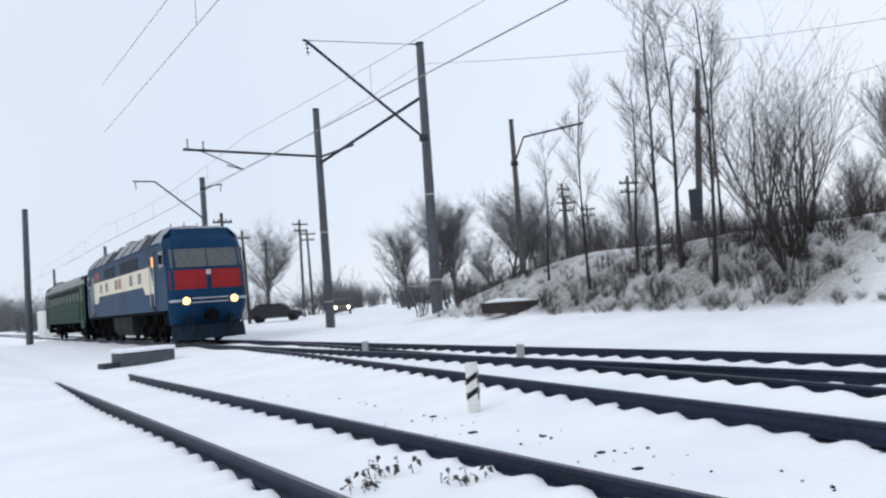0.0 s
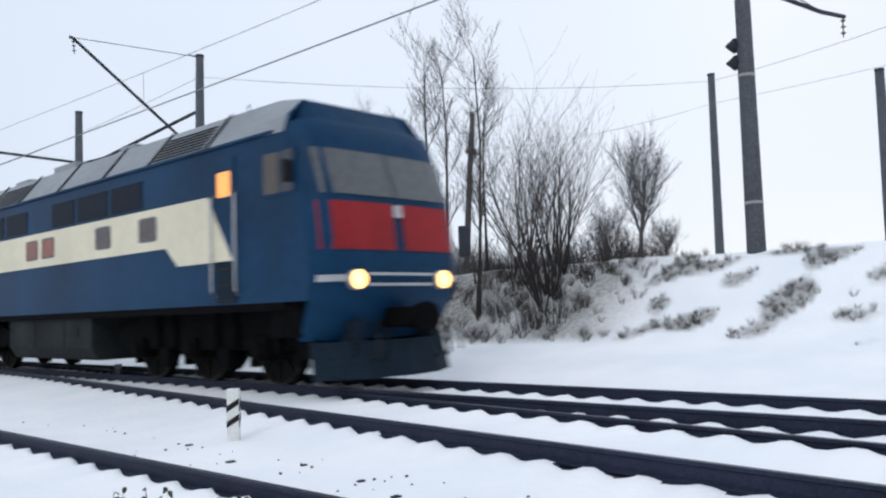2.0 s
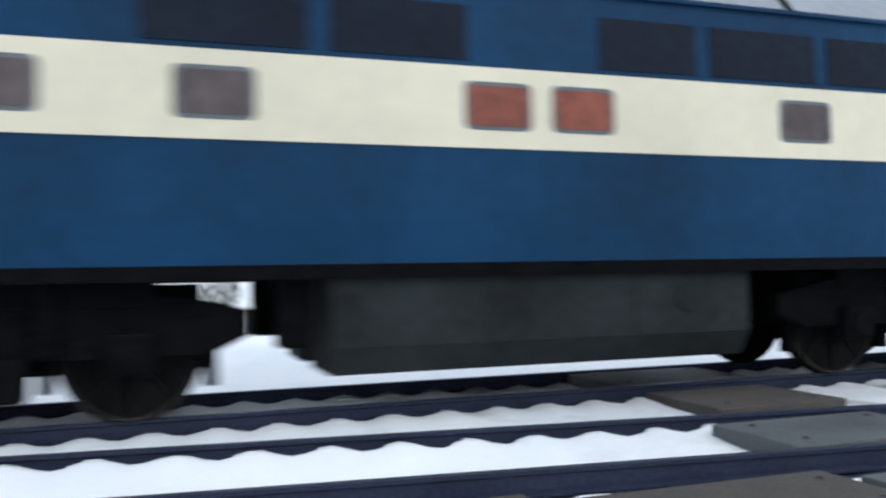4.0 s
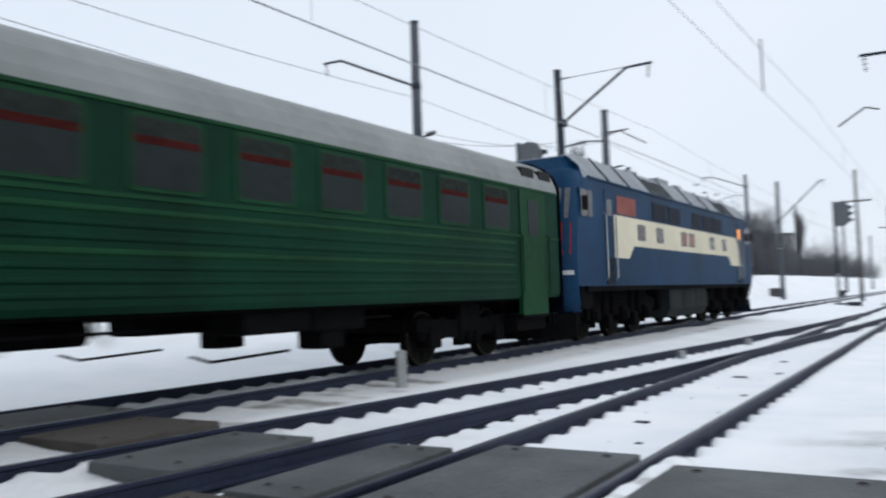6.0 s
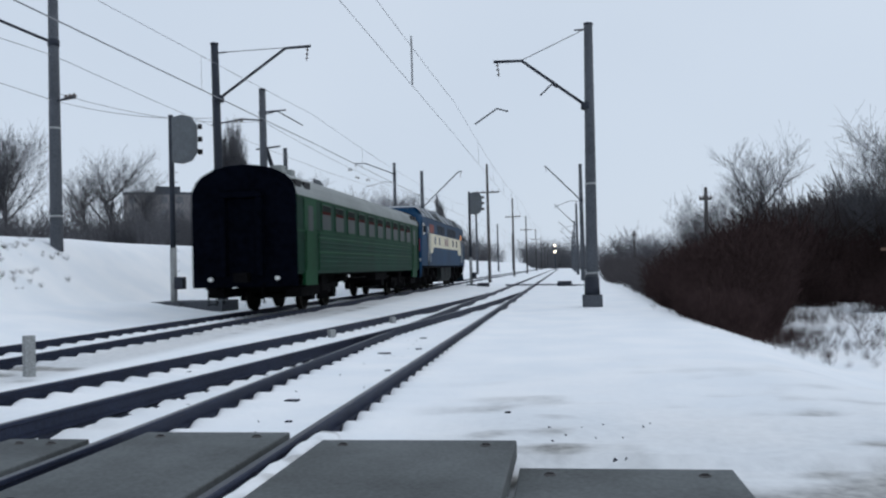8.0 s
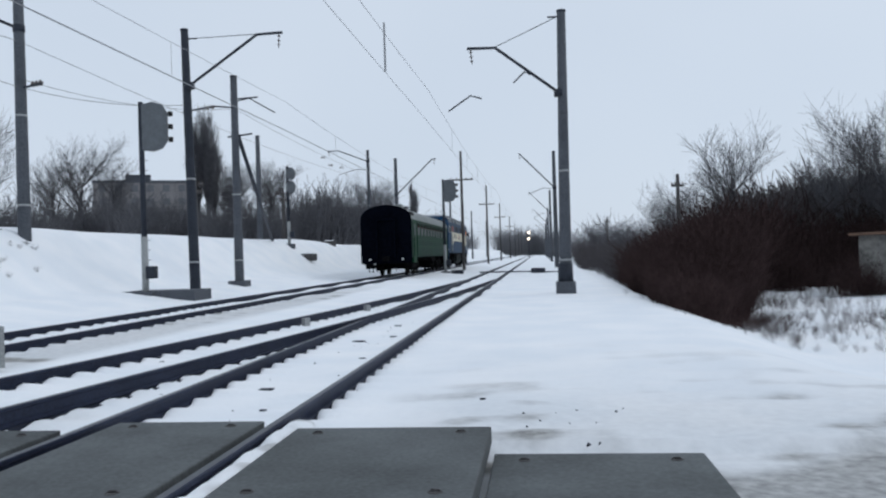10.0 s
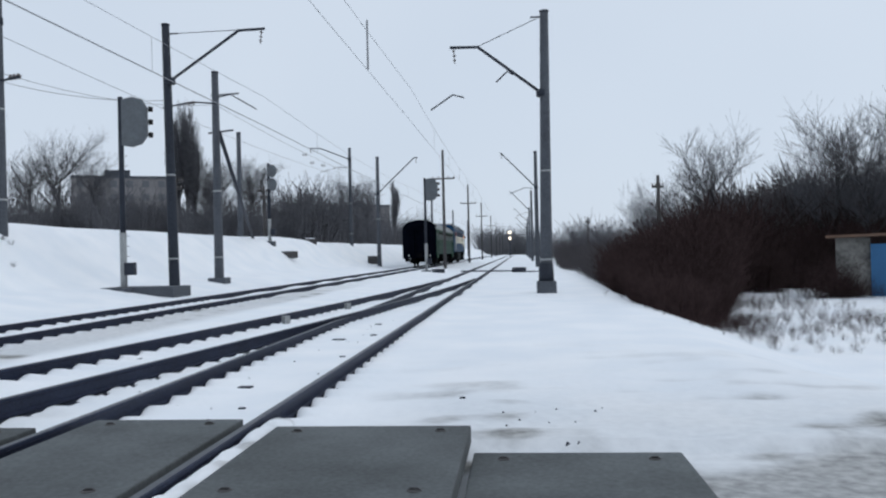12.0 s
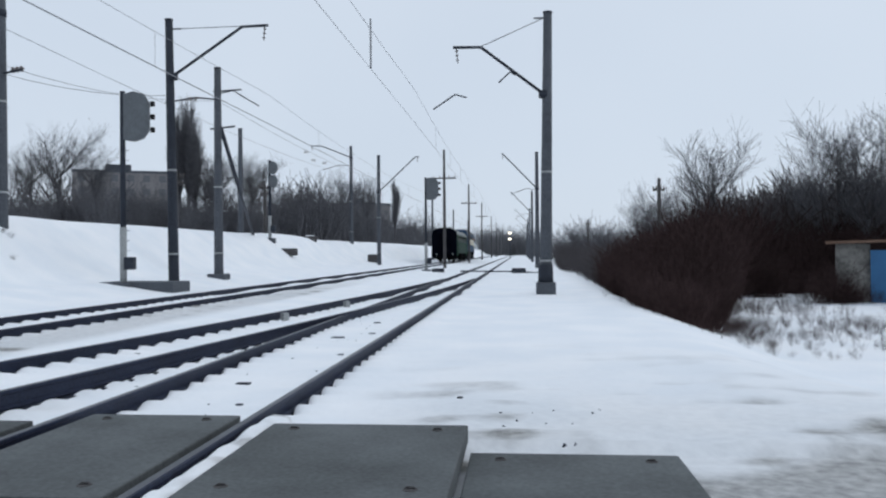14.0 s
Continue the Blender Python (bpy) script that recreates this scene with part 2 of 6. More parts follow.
def mesh_of(name, verts, faces, materials, index=None):
    me = bpy.data.meshes.new(name)
    me.from_pydata(verts, [], faces)
    for m in materials:
        me.materials.append(m)
    if index is not None:
        me.polygons.foreach_set("material_index", index)
    me.update()
    return me


# ---------------------------------------------------------------- the ground
GAUGE = 1.59        # between the middles of the rail heads


def train_x(y):
    """Middle of the through track."""
    return -9.05 + 0.0 * y


TRAIN_Z = 0.16      # the through track lies a little higher than the siding


def cross_z(y):
    return 0.08 - 0.08 * y / 45.0


NEAR_X = -2.98
CROSS_X, CROSS_K = -6.43, 0.105


def cross_x(y):
    """Middle of the crossover: slanting between the tracks, easing into the siding far off and into the through track before the crossing."""
    y = np.asarray(y, float)
    x = CROSS_X + CROSS_K * np.clip(y, -20.0, 14.0)
    u = np.clip(y - 14.0, 0.0, 37.7)
    x = x + CROSS_K * (u - u * u / 75.4)
    u = np.clip(-20.0 - y, 0.0, 9.9)
    return x - CROSS_K * (u - u * u / 19.8)


CROSS_A, CROSS_B = -25.6, 43.2


def ramp01(v, a, b):
    t = np.clip((v - a) / (b - a), 0, 1)
    return t * t * (3 - 2 * t)


def waves(x, y, seed, size):
    """Smooth uneven relief, about -1 to 1."""
    r = np.random.RandomState(seed)
    z = 0
    for k in range(7):
        a, s, p = r.uniform(0, 6.28), r.uniform(0.6, 1.9) / size, r.uniform(0, 6.28)
        z = z + np.sin((x * math.cos(a) + y * math.sin(a)) * s + p)
    return z / 4.0


def terrain(x, y):
    x, y = np.asarray(x, float), np.asarray(y, float)
    z = -0.15 + TRAIN_Z * ramp01(-x, 4.8, 7.8)
    # far side: a gentle rise, then the face of the bank
    hold = 1 - ramp01(-y, 20.0, 34.0)
    z = z + 0.42 * ramp01(-x, 11.5, 15.0) * (0.35 + 0.65 * hold)
    z = z + (1.9 + 0.45 * ramp01(y, 2.0, 16.0) + 0.12 * waves(x, y, 3, 4.0)) * ramp01(-x, 14.6, 18.6) * hold
    z = z + 1.0 * ramp01(-x, 19.0, 50.0) * hold
    z = z + 0.10 * waves(x, y, 5, 1.3) * ramp01(-x, 14.5, 15.6) * hold * (1 - ramp01(-x, 20, 24)) * (1 - ramp01(y, -2, 14))
    # near side: the shoulder drops into the scrub
    z = z - 0.85 * ramp01(x, 2.6, 6.0) * ramp01(y, 7.5, 13.0)
    z = z + 0.035 * waves(x, y, 8, 2.2) * ramp01(np.abs(x + 6), 6.4, 8.0) + 0.012 * waves(x, y, 9, 0.6)
    z = z + 0.022 * waves(x, y, 31, 0.19) * ramp01(x, -1.6, 0.0) * ramp01(y, 5.5, 7.0) * (1 - ramp01(y, 9.0, 13.0))
    z = z + 0.9 * ramp01(-y, 14.5, 24.0) * ramp01(x, -3.2, 0.5)
    return z


def bank_patch(x, y):
    """Where dry grass pushes through the snow of the bank."""
    return waves(x * 1.2, y, 41, 0.26) - 0.02 + 0.15 * ramp01(-x, 15.6, 17.4)


def rail_lines():
    """(x at y, z at y, first y, last y) of each rail."""
    out = []
    for s in (-GAUGE / 2, GAUGE / 2):
        out.append((lambda y, s=s: NEAR_X + s + 0 * y, lambda y: 0 * y, -21.0, 400.0))
        out.append((lambda y, s=s: cross_x(y) + s, cross_z, CROSS_A, CROSS_B))
        out.append((lambda y, s=s: train_x(y) + s, lambda y: TRAIN_Z + 0 * y, -400.0, 400.0))
    return out


def build_ground():
    xs = np.concatenate([[-900, -500, -300, -200, -140, -100, -75, -60], np.arange(-50, -26, 2.0), np.arange(-26, -18.8, 0.3), np.arange(-18.8, -13.2, 0.15),
                         np.arange(-13.2, -0.9, 0.05), np.arange(-0.9, 4, 0.09), np.arange(4, 8, 0.3), np.arange(8, 30, 1.5),
                         [32, 36, 42, 50, 60, 80, 110, 150, 220, 320, 500, 900]])
    ys = np.concatenate([[-900, -600, -400, -300, -220, -160, -130, -110, -95], np.arange(-85, -40, 1.5), np.arange(-40, -24, 0.5),
                         np.arange(-24, 26, 0.11), np.arange(26, 50, 0.5), np.arange(50, 130, 2.0),
                         [135, 145, 160, 180, 210, 250, 300, 400, 600, 900]])
    X, Y = np.meshgrid(xs, ys)
    Z = terrain(X, Y)
    near = np.full_like(X, 9.0)
    side = np.zeros_like(X)
    level = np.zeros_like(X)
    for f, fz, a, b in rail_lines():
        d = X - f(Y)
        d = np.where((Y > a) & (Y < b), d, 9.0)
        take = np.abs(d) < np.abs(near)
        near = np.where(take, d, near)
        side = np.where(take, f(Y), side)
        level = np.where(take, fz(Y), level)
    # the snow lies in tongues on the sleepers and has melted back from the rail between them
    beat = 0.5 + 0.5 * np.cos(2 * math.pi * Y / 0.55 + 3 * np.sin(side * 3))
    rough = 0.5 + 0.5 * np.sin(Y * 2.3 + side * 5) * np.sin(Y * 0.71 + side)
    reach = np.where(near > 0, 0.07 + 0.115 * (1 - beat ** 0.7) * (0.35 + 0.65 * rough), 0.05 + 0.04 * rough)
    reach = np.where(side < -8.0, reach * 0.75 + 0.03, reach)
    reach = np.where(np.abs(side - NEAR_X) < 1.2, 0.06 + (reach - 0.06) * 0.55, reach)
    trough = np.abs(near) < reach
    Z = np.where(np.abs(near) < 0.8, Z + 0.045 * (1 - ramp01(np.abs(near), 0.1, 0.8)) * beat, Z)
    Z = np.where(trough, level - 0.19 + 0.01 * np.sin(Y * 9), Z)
    # lower ground under the slabs of the crossing and the road
    deck = (X > -4.9) & (X < 3.2) & (Y > -2.1) & (Y < 6.55)
    Z = np.where(deck, np.minimum(Z, -0.22), Z)
    dirt = ramp01(0.25 * waves(X, Y, 21, 0.5) + 0.3 * waves(X, Y, 22, 0.16), 0.05, 0.5)
    zone = np.maximum(ramp01(X, -2.0, -0.3) * (0.7 * (1 - ramp01(Y, 7.0, 9.8)) + 0.3 * (1 - ramp01(Y, 9.0, 15.0))) * ramp01(Y, -6, 2),
                      (1 - ramp01(np.abs(X + 7.6), 0.35, 0.8)) * ramp01(Y, 0.5, 5) * (1 - ramp01(Y, 22, 40)) * 1.2)
    zone = np.maximum(zone, 0.75 * (1 - ramp01(np.abs(X + 7.4), 2.2, 3.6)) * (1 - ramp01(np.abs(Y - 5.4), 1.2, 3.6)))
    strip = (1 - ramp01(np.abs(X + 7.55 + 0.12 * waves(X, Y, 23, 1.2)), 0.25, 0.75)) * ramp01(Y, 1.0, 6.0) * (1 - ramp01(Y, 24, 44))
    dirt = np.clip(np.maximum(zone * (0.25 + 0.9 * dirt), strip * (0.40 + 0.35 * dirt)), 0, 1)
    # thin snow over dry grass on the bank: dense below the trees, in patches further along
    face = ramp01(-X, 14.9, 15.5) * (1 - ramp01(-X, 18.0, 18.8)) * ramp01(Y, -30, -24) * (1 - ramp01(Y, 8, 14))
    under = (1 - ramp01(Y, -11.5, -8.5)) * (0.68 + 0.3 * ramp01(waves(X, Y, 42, 0.6), -0.4, 0.5))
    dirt = np.maximum(dirt, face * np.maximum(under, 0.85 * ramp01(bank_patch(X, Y), 0.12, 0.5)))
    road = ramp01(X + 0.25 * waves(X, Y, 61, 0.3), 0.2, 0.8) * (1 - ramp01(Y + 0.4 * waves(X * 0.6, Y, 62, 0.3), 5.9, 6.9)) * ramp01(Y, -4.0, -2.8)
    dirt = np.maximum(dirt, 0.85 * road)
    rows, cols = X.shape
    verts = np.stack([X, Y, Z], -1).reshape(-1, 3)
    i = np.arange(rows * cols).reshape(rows, cols)
    quads = np.stack([i[:-1, :-1], i[:-1, 1:], i[1:, 1:], i[1:, :-1]], -1).reshape(-1, 4)
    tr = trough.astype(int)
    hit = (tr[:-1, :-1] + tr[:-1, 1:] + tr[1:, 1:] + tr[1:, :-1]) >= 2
    me = bpy.data.meshes.new("ground")
    me.vertices.add(len(verts))
    me.vertices.foreach_set("co", verts.ravel())
    me.loops.add(quads.size)
    me.loops.foreach_set("vertex_index", quads.ravel())
    me.polygons.add(len(quads))
    me.polygons.foreach_set("loop_start", np.arange(0, quads.size, 4))
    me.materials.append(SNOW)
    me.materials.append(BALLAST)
    # trough faces: bare ballast, with the gap's shade in its colour
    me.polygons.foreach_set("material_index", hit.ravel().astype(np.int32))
    me.polygons.foreach_set("use_smooth", np.ones(len(quads), bool))
    at = me.attributes.new("dirt", "FLOAT", "POINT")
    at.data.foreach_set("value", dirt.ravel())
    me.update(calc_edges=True)
    me.validate()
    return tagged(new("ground", me), "snow covered ground with dirty slush by the level crossing", "snow", kind="structure")


build_ground()


def ground_z(x, y):
    return float(terrain(x, y))


# ---------------------------------------------------------------- tracks
def rail_mesh(f, fz, a, b):
    prof = [(-0.066, -0.18), (0.066, -0.18), (0.066, -0.165), (0.012, -0.145), (0.012, -0.045), (0.036, -0.035), (0.036, -0.006),
            (0.028, 0.0), (-0.028, 0.0), (-0.036, -0.006), (-0.036, -0.035), (-0.012, -0.045), (-0.012, -0.145), (-0.066, -0.165)]
    ys = [y for y in (a, *range(int(a) + 3, int(b), 12 if b - a > 100 else 3), b)]
    verts, faces, index = [], [], []
    k = len(prof)
    for y in ys:
        x = float(f(y))
        verts += [(x + px, y, float(fz(y)) + pz) for px, pz in prof]
    for r in range(len(ys) - 1):
        for j in range(k):
            faces.append((r * k + j, r * k + (j + 1) % k, (r + 1) * k + (j + 1) % k, (r + 1) * k + j)[::-1])
            index.append(1 if j == 7 else 0)
    faces += [tuple(range(k)), tuple(range((len(ys) - 1) * k, len(ys) * k))[::-1]]
    index += [0, 0]
    return mesh_of("rail", verts, faces, [RAIL, RAILTOP], index)


def build_tracks():
    names = (("near siding track of dark rails half sunk in snow", lambda y: NEAR_X, lambda y: 0.0, -21.0, 400.0),
             ("slanting crossover track joining the two lines in snow", cross_x, cross_z, CROSS_A, CROSS_B))
    for label, mid, level, a, b in names:
        t = thing("railway_track", pose(0, 0, 0), label, "railway track", "railway tracks", "structure")
        for s in (-GAUGE / 2, GAUGE / 2):
            new("rail", rail_mesh(lambda y: mid(y) + s, level, a, b)).parent = t
    t = thing("railway_track", pose(0, 0, 0), "through track with dark wet rails in snow", "railway track", "railway tracks", "structure")
    for s in (-GAUGE / 2, GAUGE / 2):
        new("rail", rail_mesh(lambda y: train_x(y) + s, lambda y: TRAIN_Z, -400.0, 400.0)).parent = t


build_tracks()


# ---------------------------------------------------------------- the level crossing
def slab(parent, x0, x1, y0, y1, top, thick=0.14, material=SLAB, holes=True):
    bm = bmesh.new()
    box(bm, x0, x1, y0, y1, top - thick, top, 0.014)
    s = part("slab", bm, material, parent)
    if holes:
        for hx in (x0 + 0.22, x1 - 0.22):
            for hy in (y0 + 0.25, y1 - 0.2):
                hb = bmesh.new()
                # dark disc, 3 mm proud: the pit's shade is only its colour
                tube(hb, [(hx, hy, top - 0.03), (hx, hy, top + 0.003)], [0.04, 0.045], 9)
                tube(hb, [(hx - 0.035, hy, top), (hx - 0.02, hy + 0.01, top + 0.011), (hx + 0.02, hy + 0.01, top + 0.011), (hx + 0.035, hy, top)], 0.007, 5)
                part("lifting_loop", hb, WOODPOLE, s, "dark disc painting a shaded recess, with a rusty lifting loop")
    return s


deck = thing("level_crossing", pose(0, 0, 0), "wet grey concrete slabs laid between and beside the rails", "level crossing", kind="structure")
for y0, y1 in ((-2.0, 0.12), (0.14, 2.26), (2.28, 4.4), (4.42, 6.62)):
    slab(deck, -1.94, -0.40, y0, min(y1, 6.45), -0.005)
    slab(deck, -3.60, -2.32, y0, y1 - 0.05 if y1 < 6 else 6.78, -0.012)
    slab(deck, -5.40 + CROSS_K * y1, -3.98, y0, y1 - 0.1, -0.02, material=BROWNSLAB if y1 < 5 else SLAB)
for y0, y1 in ((-2.4, 0.4), (0.42, 3.2), (3.22, 6.05)):
    slab(deck, -0.36, 1.12, y0, y1, -0.12, 0.12)
slab(deck, -6.40, -5.34, 4.5, 6.2, 0.05)
slab(deck, -8.08, -6.82, 4.9, 6.4, 0.10, material=BROWNSLAB)
slab(deck, -9.66, -8.42, 4.8, 6.6, 0.145)


def snow_ridge(x0, x1, y0, y1, low, high):
    """Packed lumpy snow in the gap between a rail and a slab."""
    nx, ny = 9, int((y1 - y0) / 0.06)
    verts, faces = [], []
    for j in range(ny + 1):
        y = y0 + (y1 - y0) * j / ny
        edge = 0.05 * float(waves(y, 3.0, 51, 0.13)) + 0.03 * float(waves(y, 9.0, 52, 0.05))
        for i in range(nx + 1):
            u = i / nx
            x = x0 + (x1 + edge - x0) * u
            lump = 0.02 * float(waves(x, y, 53, 0.06)) + 0.014 * float(waves(x, y, 54, 0.2))
            verts.append((x, y, low + (high - low) * math.sin(math.pi * u) ** 0.5 + lump * math.sin(math.pi * u)))
    for j in range(ny):
        for i in range(nx):
            a = j * (nx + 1) + i
            faces.append((a, a + 1, a + nx + 2, a + nx + 1))
    ob = new("snow_ridge", mesh_of("snow_ridge", verts, faces, [SNOW]))
    for p in ob.data.polygons:
        p.use_smooth = True
    at = ob.data.attributes.new("dirt", "FLOAT", "POINT")
    at.data.foreach_set("value", [0.1 + 0.6 * float(ramp01(waves(x, y, 55, 0.1), 0.0, 0.9)) for x, y, _ in verts])
    return tagged(ob, "lumpy packed snow between the rail and the slabs", "snow", kind="stuff")


snow_ridge(-2.142, -1.91, -2.0, 6.9, -0.10, -0.006)


# ---------------------------------------------------------------- masts and wires
def insulator(bm, p, d, n=3, r=0.07):
    """A string of porcelain discs from p along d."""
    p, d = Vector(p), Vector(d)
    tube(bm, [p, p + d], 0.018, 5)
    for k in range(n):
        c = p + d * ((k + 0.7) / (n + 0.4))
        u = d.normalized() * 0.028
        tube(bm, [c - u, c, c + u], [r * 0.45, r, r * 0.45], 8)


def mast(x, y, top, r0=0.21, r1=0.14, lean=(0, 0), base=None, label="", material=CONCRETE, band=True, foot=False):
    """A tapered concrete overhead-line mast that stands in the snow."""
    z0 = ground_z(x, y) if base is None else base
    h = top - z0
    t = thing("overhead_line_mast", pose(x, y, z0), label or "grey tapered concrete mast standing in snow", "mast", "overhead line masts")
    bm = bmesh.new()
    tube(bm, [(0, 0, -0.6), (0, 0, 0), (lean[0] * 0.5, lean[1] * 0.5, h * 0.5), (lean[0], lean[1], h)], [r0, r0, (r0 + r1) / 2, r1], 14)
    part("post", bm, material, t)
    if band:
        for zb in (h * 0.115, h * 0.43):
            bm = bmesh.new()
            rr = r0 + (r1 - r0) * zb / h + 0.008
            tube(bm, [(lean[0] * zb / h, lean[1] * zb / h, zb), (lean[0] * zb / h, lean[1] * zb / h, zb + 0.07)], rr, 14)
            part("band", bm, PALECONC, t, "pale clamp band")
    if foot:
        bm = bmesh.new()
        box(bm, -0.34, 0.34, -0.34, 0.34, -0.5, 0.42, 0.04)
        part("foundation", bm, CONCRETE, t, "square concrete foot")
        bm = bmesh.new()
        tube(bm, [(0, 0, 0.3), (0, 0, 1.05)], [r0 + 0.05, r0 + 0.035], 14)
        part("sleeve", bm, STEEL, t, "dark sleeve round the foot")
    bm = bmesh.new()
    tube(bm, [(lean[0], lean[1], h - 0.02), (lean[0], lean[1], h + 0.05)], r1 + 0.015, 12)
    part("cap", bm, STEEL, t)
    return t


def bracket(t, dx, z_foot, z_tip, flat=0.9, dy=0.0, stay=True, top=None, name="bracket"):
    """A cantilever: a slanting bar, a level end bar, a stay wire and an insulator string."""
    s = 1 if dx > 0 else -1
    bm = bmesh.new()
    elbow = (dx - s * flat, dy * (dx - s * flat) / dx, z_tip)
    tube(bm, [(0, 0, z_foot), elbow, (dx, dy, z_tip + 0.02)], 0.055, 7)
    tube(bm, [(0, 0, z_foot - 0.12), (0, 0, z_foot + 0.12)], 0.2, 10)
    b = part(name, bm, STEEL, t)
    bm = bmesh.new()
    insulator(bm, (dx - s * 0.12, dy, z_tip), (-s * 0.05, 0, -0.55))
    part("insulator", bm, INSUL, b, "brown porcelain insulator string")
    if stay:
        bm = bmesh.new()
        tube(bm, [(0, 0, top), (elbow[0], elbow[1], z_tip + 0.02)], 0.014, 5)
        tube(bm, [(-s * 0.25, 0, top), (s * 0.35, 0, top)], 0.03, 5)
        part("stay", bm, STEEL, b, "thin stay rod")
    return b


def steady_arm(t, x0, z0, x1, z1, y=0.0):
    """The light bent arm that holds the contact wire."""
    bm = bmesh.new()
    tube(bm, [(x0, y, z0), ((x0 * 2 + x1) / 3, y, z0 + 0.12), (x1, y, z1)], 0.028, 6)
    return part("steady_arm", bm, STEEL, t)


# masts along the far side of the through track, and the one beside the siding
q1 = mast(0.95, 29.6, 9.77, 0.22, 0.15, (0.14, 0), label="grey concrete mast with a square foot beside the siding", foot=True)
bracket(q1, -3.22, 7.05, 8.78, 1.0, top=9.75)
steady_arm(q1, -1.0, 7.75, -1.6, 7.5, 0.0)
steady_arm(q1, -2.75, 7.0, -3.95, 6.6, 0.0)
for y, x in ((78, 1.75), (128, 2.1), (178, 2.4), (228, 2.6), (280, 2.8)):
    m_ = mast(x, y, 10.6, 0.22, 0.15, label="grey concrete mast in the row beside the siding", band=False)
    bracket(m_, -3.3, 7.4, 10.7, 0.12, stay=False)
    steady_arm(m_, -0.3, 7.3, -2.4, 6.9)

q2 = mast(-13.04, 30.6, 10.26, 0.2, 0.14, (-0.14, 0), label="dark concrete mast leaning slightly away from the through track", material=DARKCONC)
bracket(q2, 3.72, 7.95, 9.75, 1.0, top=9.75)
bm = bmesh.new()
tube(bm, [(-0.3, 0, 6.95), (0.9, 0, 7.12), (1.6, 0.4, 7.1)], 0.03, 6)
part("crossbar", bm, STEEL, q2)
bm = bmesh.new()
insulator(bm, (0.55, 0, 7.05), (0.5, 0, 0.04), 2, 0.1)
part("insulator", bm, INSUL, q2)
bm = bmesh.new()
box(bm, -0.42, 0.42, -0.3, 0.3, -0.5, 0.16, 0.03)
part("foundation", bm, CONCRETE, q2, "low concrete foot")
q3 = mast(-13.5, 36.6, 9.75, 0.21, 0.15, (0.0, 0), label="concrete mast with a slanting prop beside the through track")
steady_arm(q3, 0.1, 8.35, 1.9, 7.75)
bm = bmesh.new()
tube(bm, [(-0.2, 0, 8.45), (1.1, 0, 8.5)], 0.035, 6)
part("crossbar", bm, STEEL, q3)
bm = bmesh.new()
tube(bm, [(-0.35, 0, 6.75), (0.8, 0, 6.85)], 0.04, 6)
part("crossbar", bm, STEEL, q3)
bm = bmesh.new()
tube(bm, [(0.1, 0.1, 6.8), (-4.7, 19.5, 2.3)], 0.1, 8)
part("prop", bm, STEEL, q3, "long slanting prop")
bm = bmesh.new()
box(bm, -0.4, 0.4, -0.4, 0.4, -0.4, 0.2, 0.05)
part("foundation", bm, CONCRETE, q3, "low concrete foot")

q4 = mast(-17.6, 27.0, 12.2, 0.22, 0.16, label="tall concrete mast on the crest of the bank", base=2.35)
bracket(q4, -4.6, 7.3, 9.0, 0.9, stay=False)
bm = bmesh.new()
tube(bm, [(-0.2, 0, 5.2), (0.9, -0.2, 5.3)], 0.04, 6)
part("crossbar", bm, STEEL, q4)
bm = bmesh.new()
insulator(bm, (0.4, -0.05, 5.32), (0.55, -0.1, 0.03), 3, 0.11)
part("insulator", bm, INSUL, q4)
q7 = mast(-13.3, 79.0, 10.7, 0.21, 0.15, label="concrete mast with a bracket over the through track")
bracket(q7, 3.9, 7.0, 10.3, 0.35, stay=False)
q8 = mast(-17.8, 88.0, 12.8, 0.22, 0.15, label="concrete mast on the bank with a bracket over the upper line")
bracket(q8, -4.4, 9.2, 10.5, 1.2, stay=False)
steady_arm(q8, -0.3, 8.3, -3.2, 7.9)
for px_, pz_ in ((-4.9, 9.9), (-4.1, 9.0), (-2.9, 8.7)):
    bm = bmesh.new()
    insulator(bm, (px_ - 0.3, 0, pz_), (0.6, 0, -0.05), 2, 0.2)
    part("insulator", bm, INSUL, q8)
for x, y, top in ((-18.9, 55.5, 9.9), (-13.4, 130, 10.6), (-14.0, 180, 10.6), (-14.2, 235, 10.6)):
    mast(x, y, top, 0.2, 0.14, label="plain concrete mast beyond the through track", band=False)

# masts before the crossing
pB = mast(-16.8, -28.3, 11.42, 0.23, 0.15, (-0.12, 0.0), label="concrete mast with a long raised bracket arm")
bracket(pB, 4.9, 6.95, 10.45, 0.12, top=10.75)
pA = mast(-15.86, -36.65, 10.6, 0.22, 0.15, (0.0, 0), label="concrete mast carrying a level beam over the track")
bm = bmesh.new()
tube(bm, [(0, 0, 8.2), (6.3, -0.4, 8.45)], 0.06, 7)
tube(bm, [(5.6, -0.3, 8.4), (3.6, -0.3, 7.55), (4.4, -0.3, 7.75)], 0.03, 6)
tube(bm, [(0, 0, 7.85), (-2.2, 6.5, 9.7)], 0.07, 7)
tube(bm, [(0.0, 0.0, 8.15), (-0.9, 2.0, 8.4)], 0.05, 7)
part("beam", bm, STEEL, pA, "level steel beam with a bent steady arm")
bm = bmesh.new()
insulator(bm, (6.1, -0.4, 8.45), (0.0, 0, 0.5), 3)
part("insulator", bm, INSUL, pA)
bm = bmesh.new()
insulator(bm, (5.4, -0.4, 8.42), (0.0, 0, 0.45), 3)
part("insulator", bm, INSUL, pA)
pG = mast(-16.1, -57.5, 10.6, 0.24, 0.18, label="concrete mast with brackets on both sides behind the train")
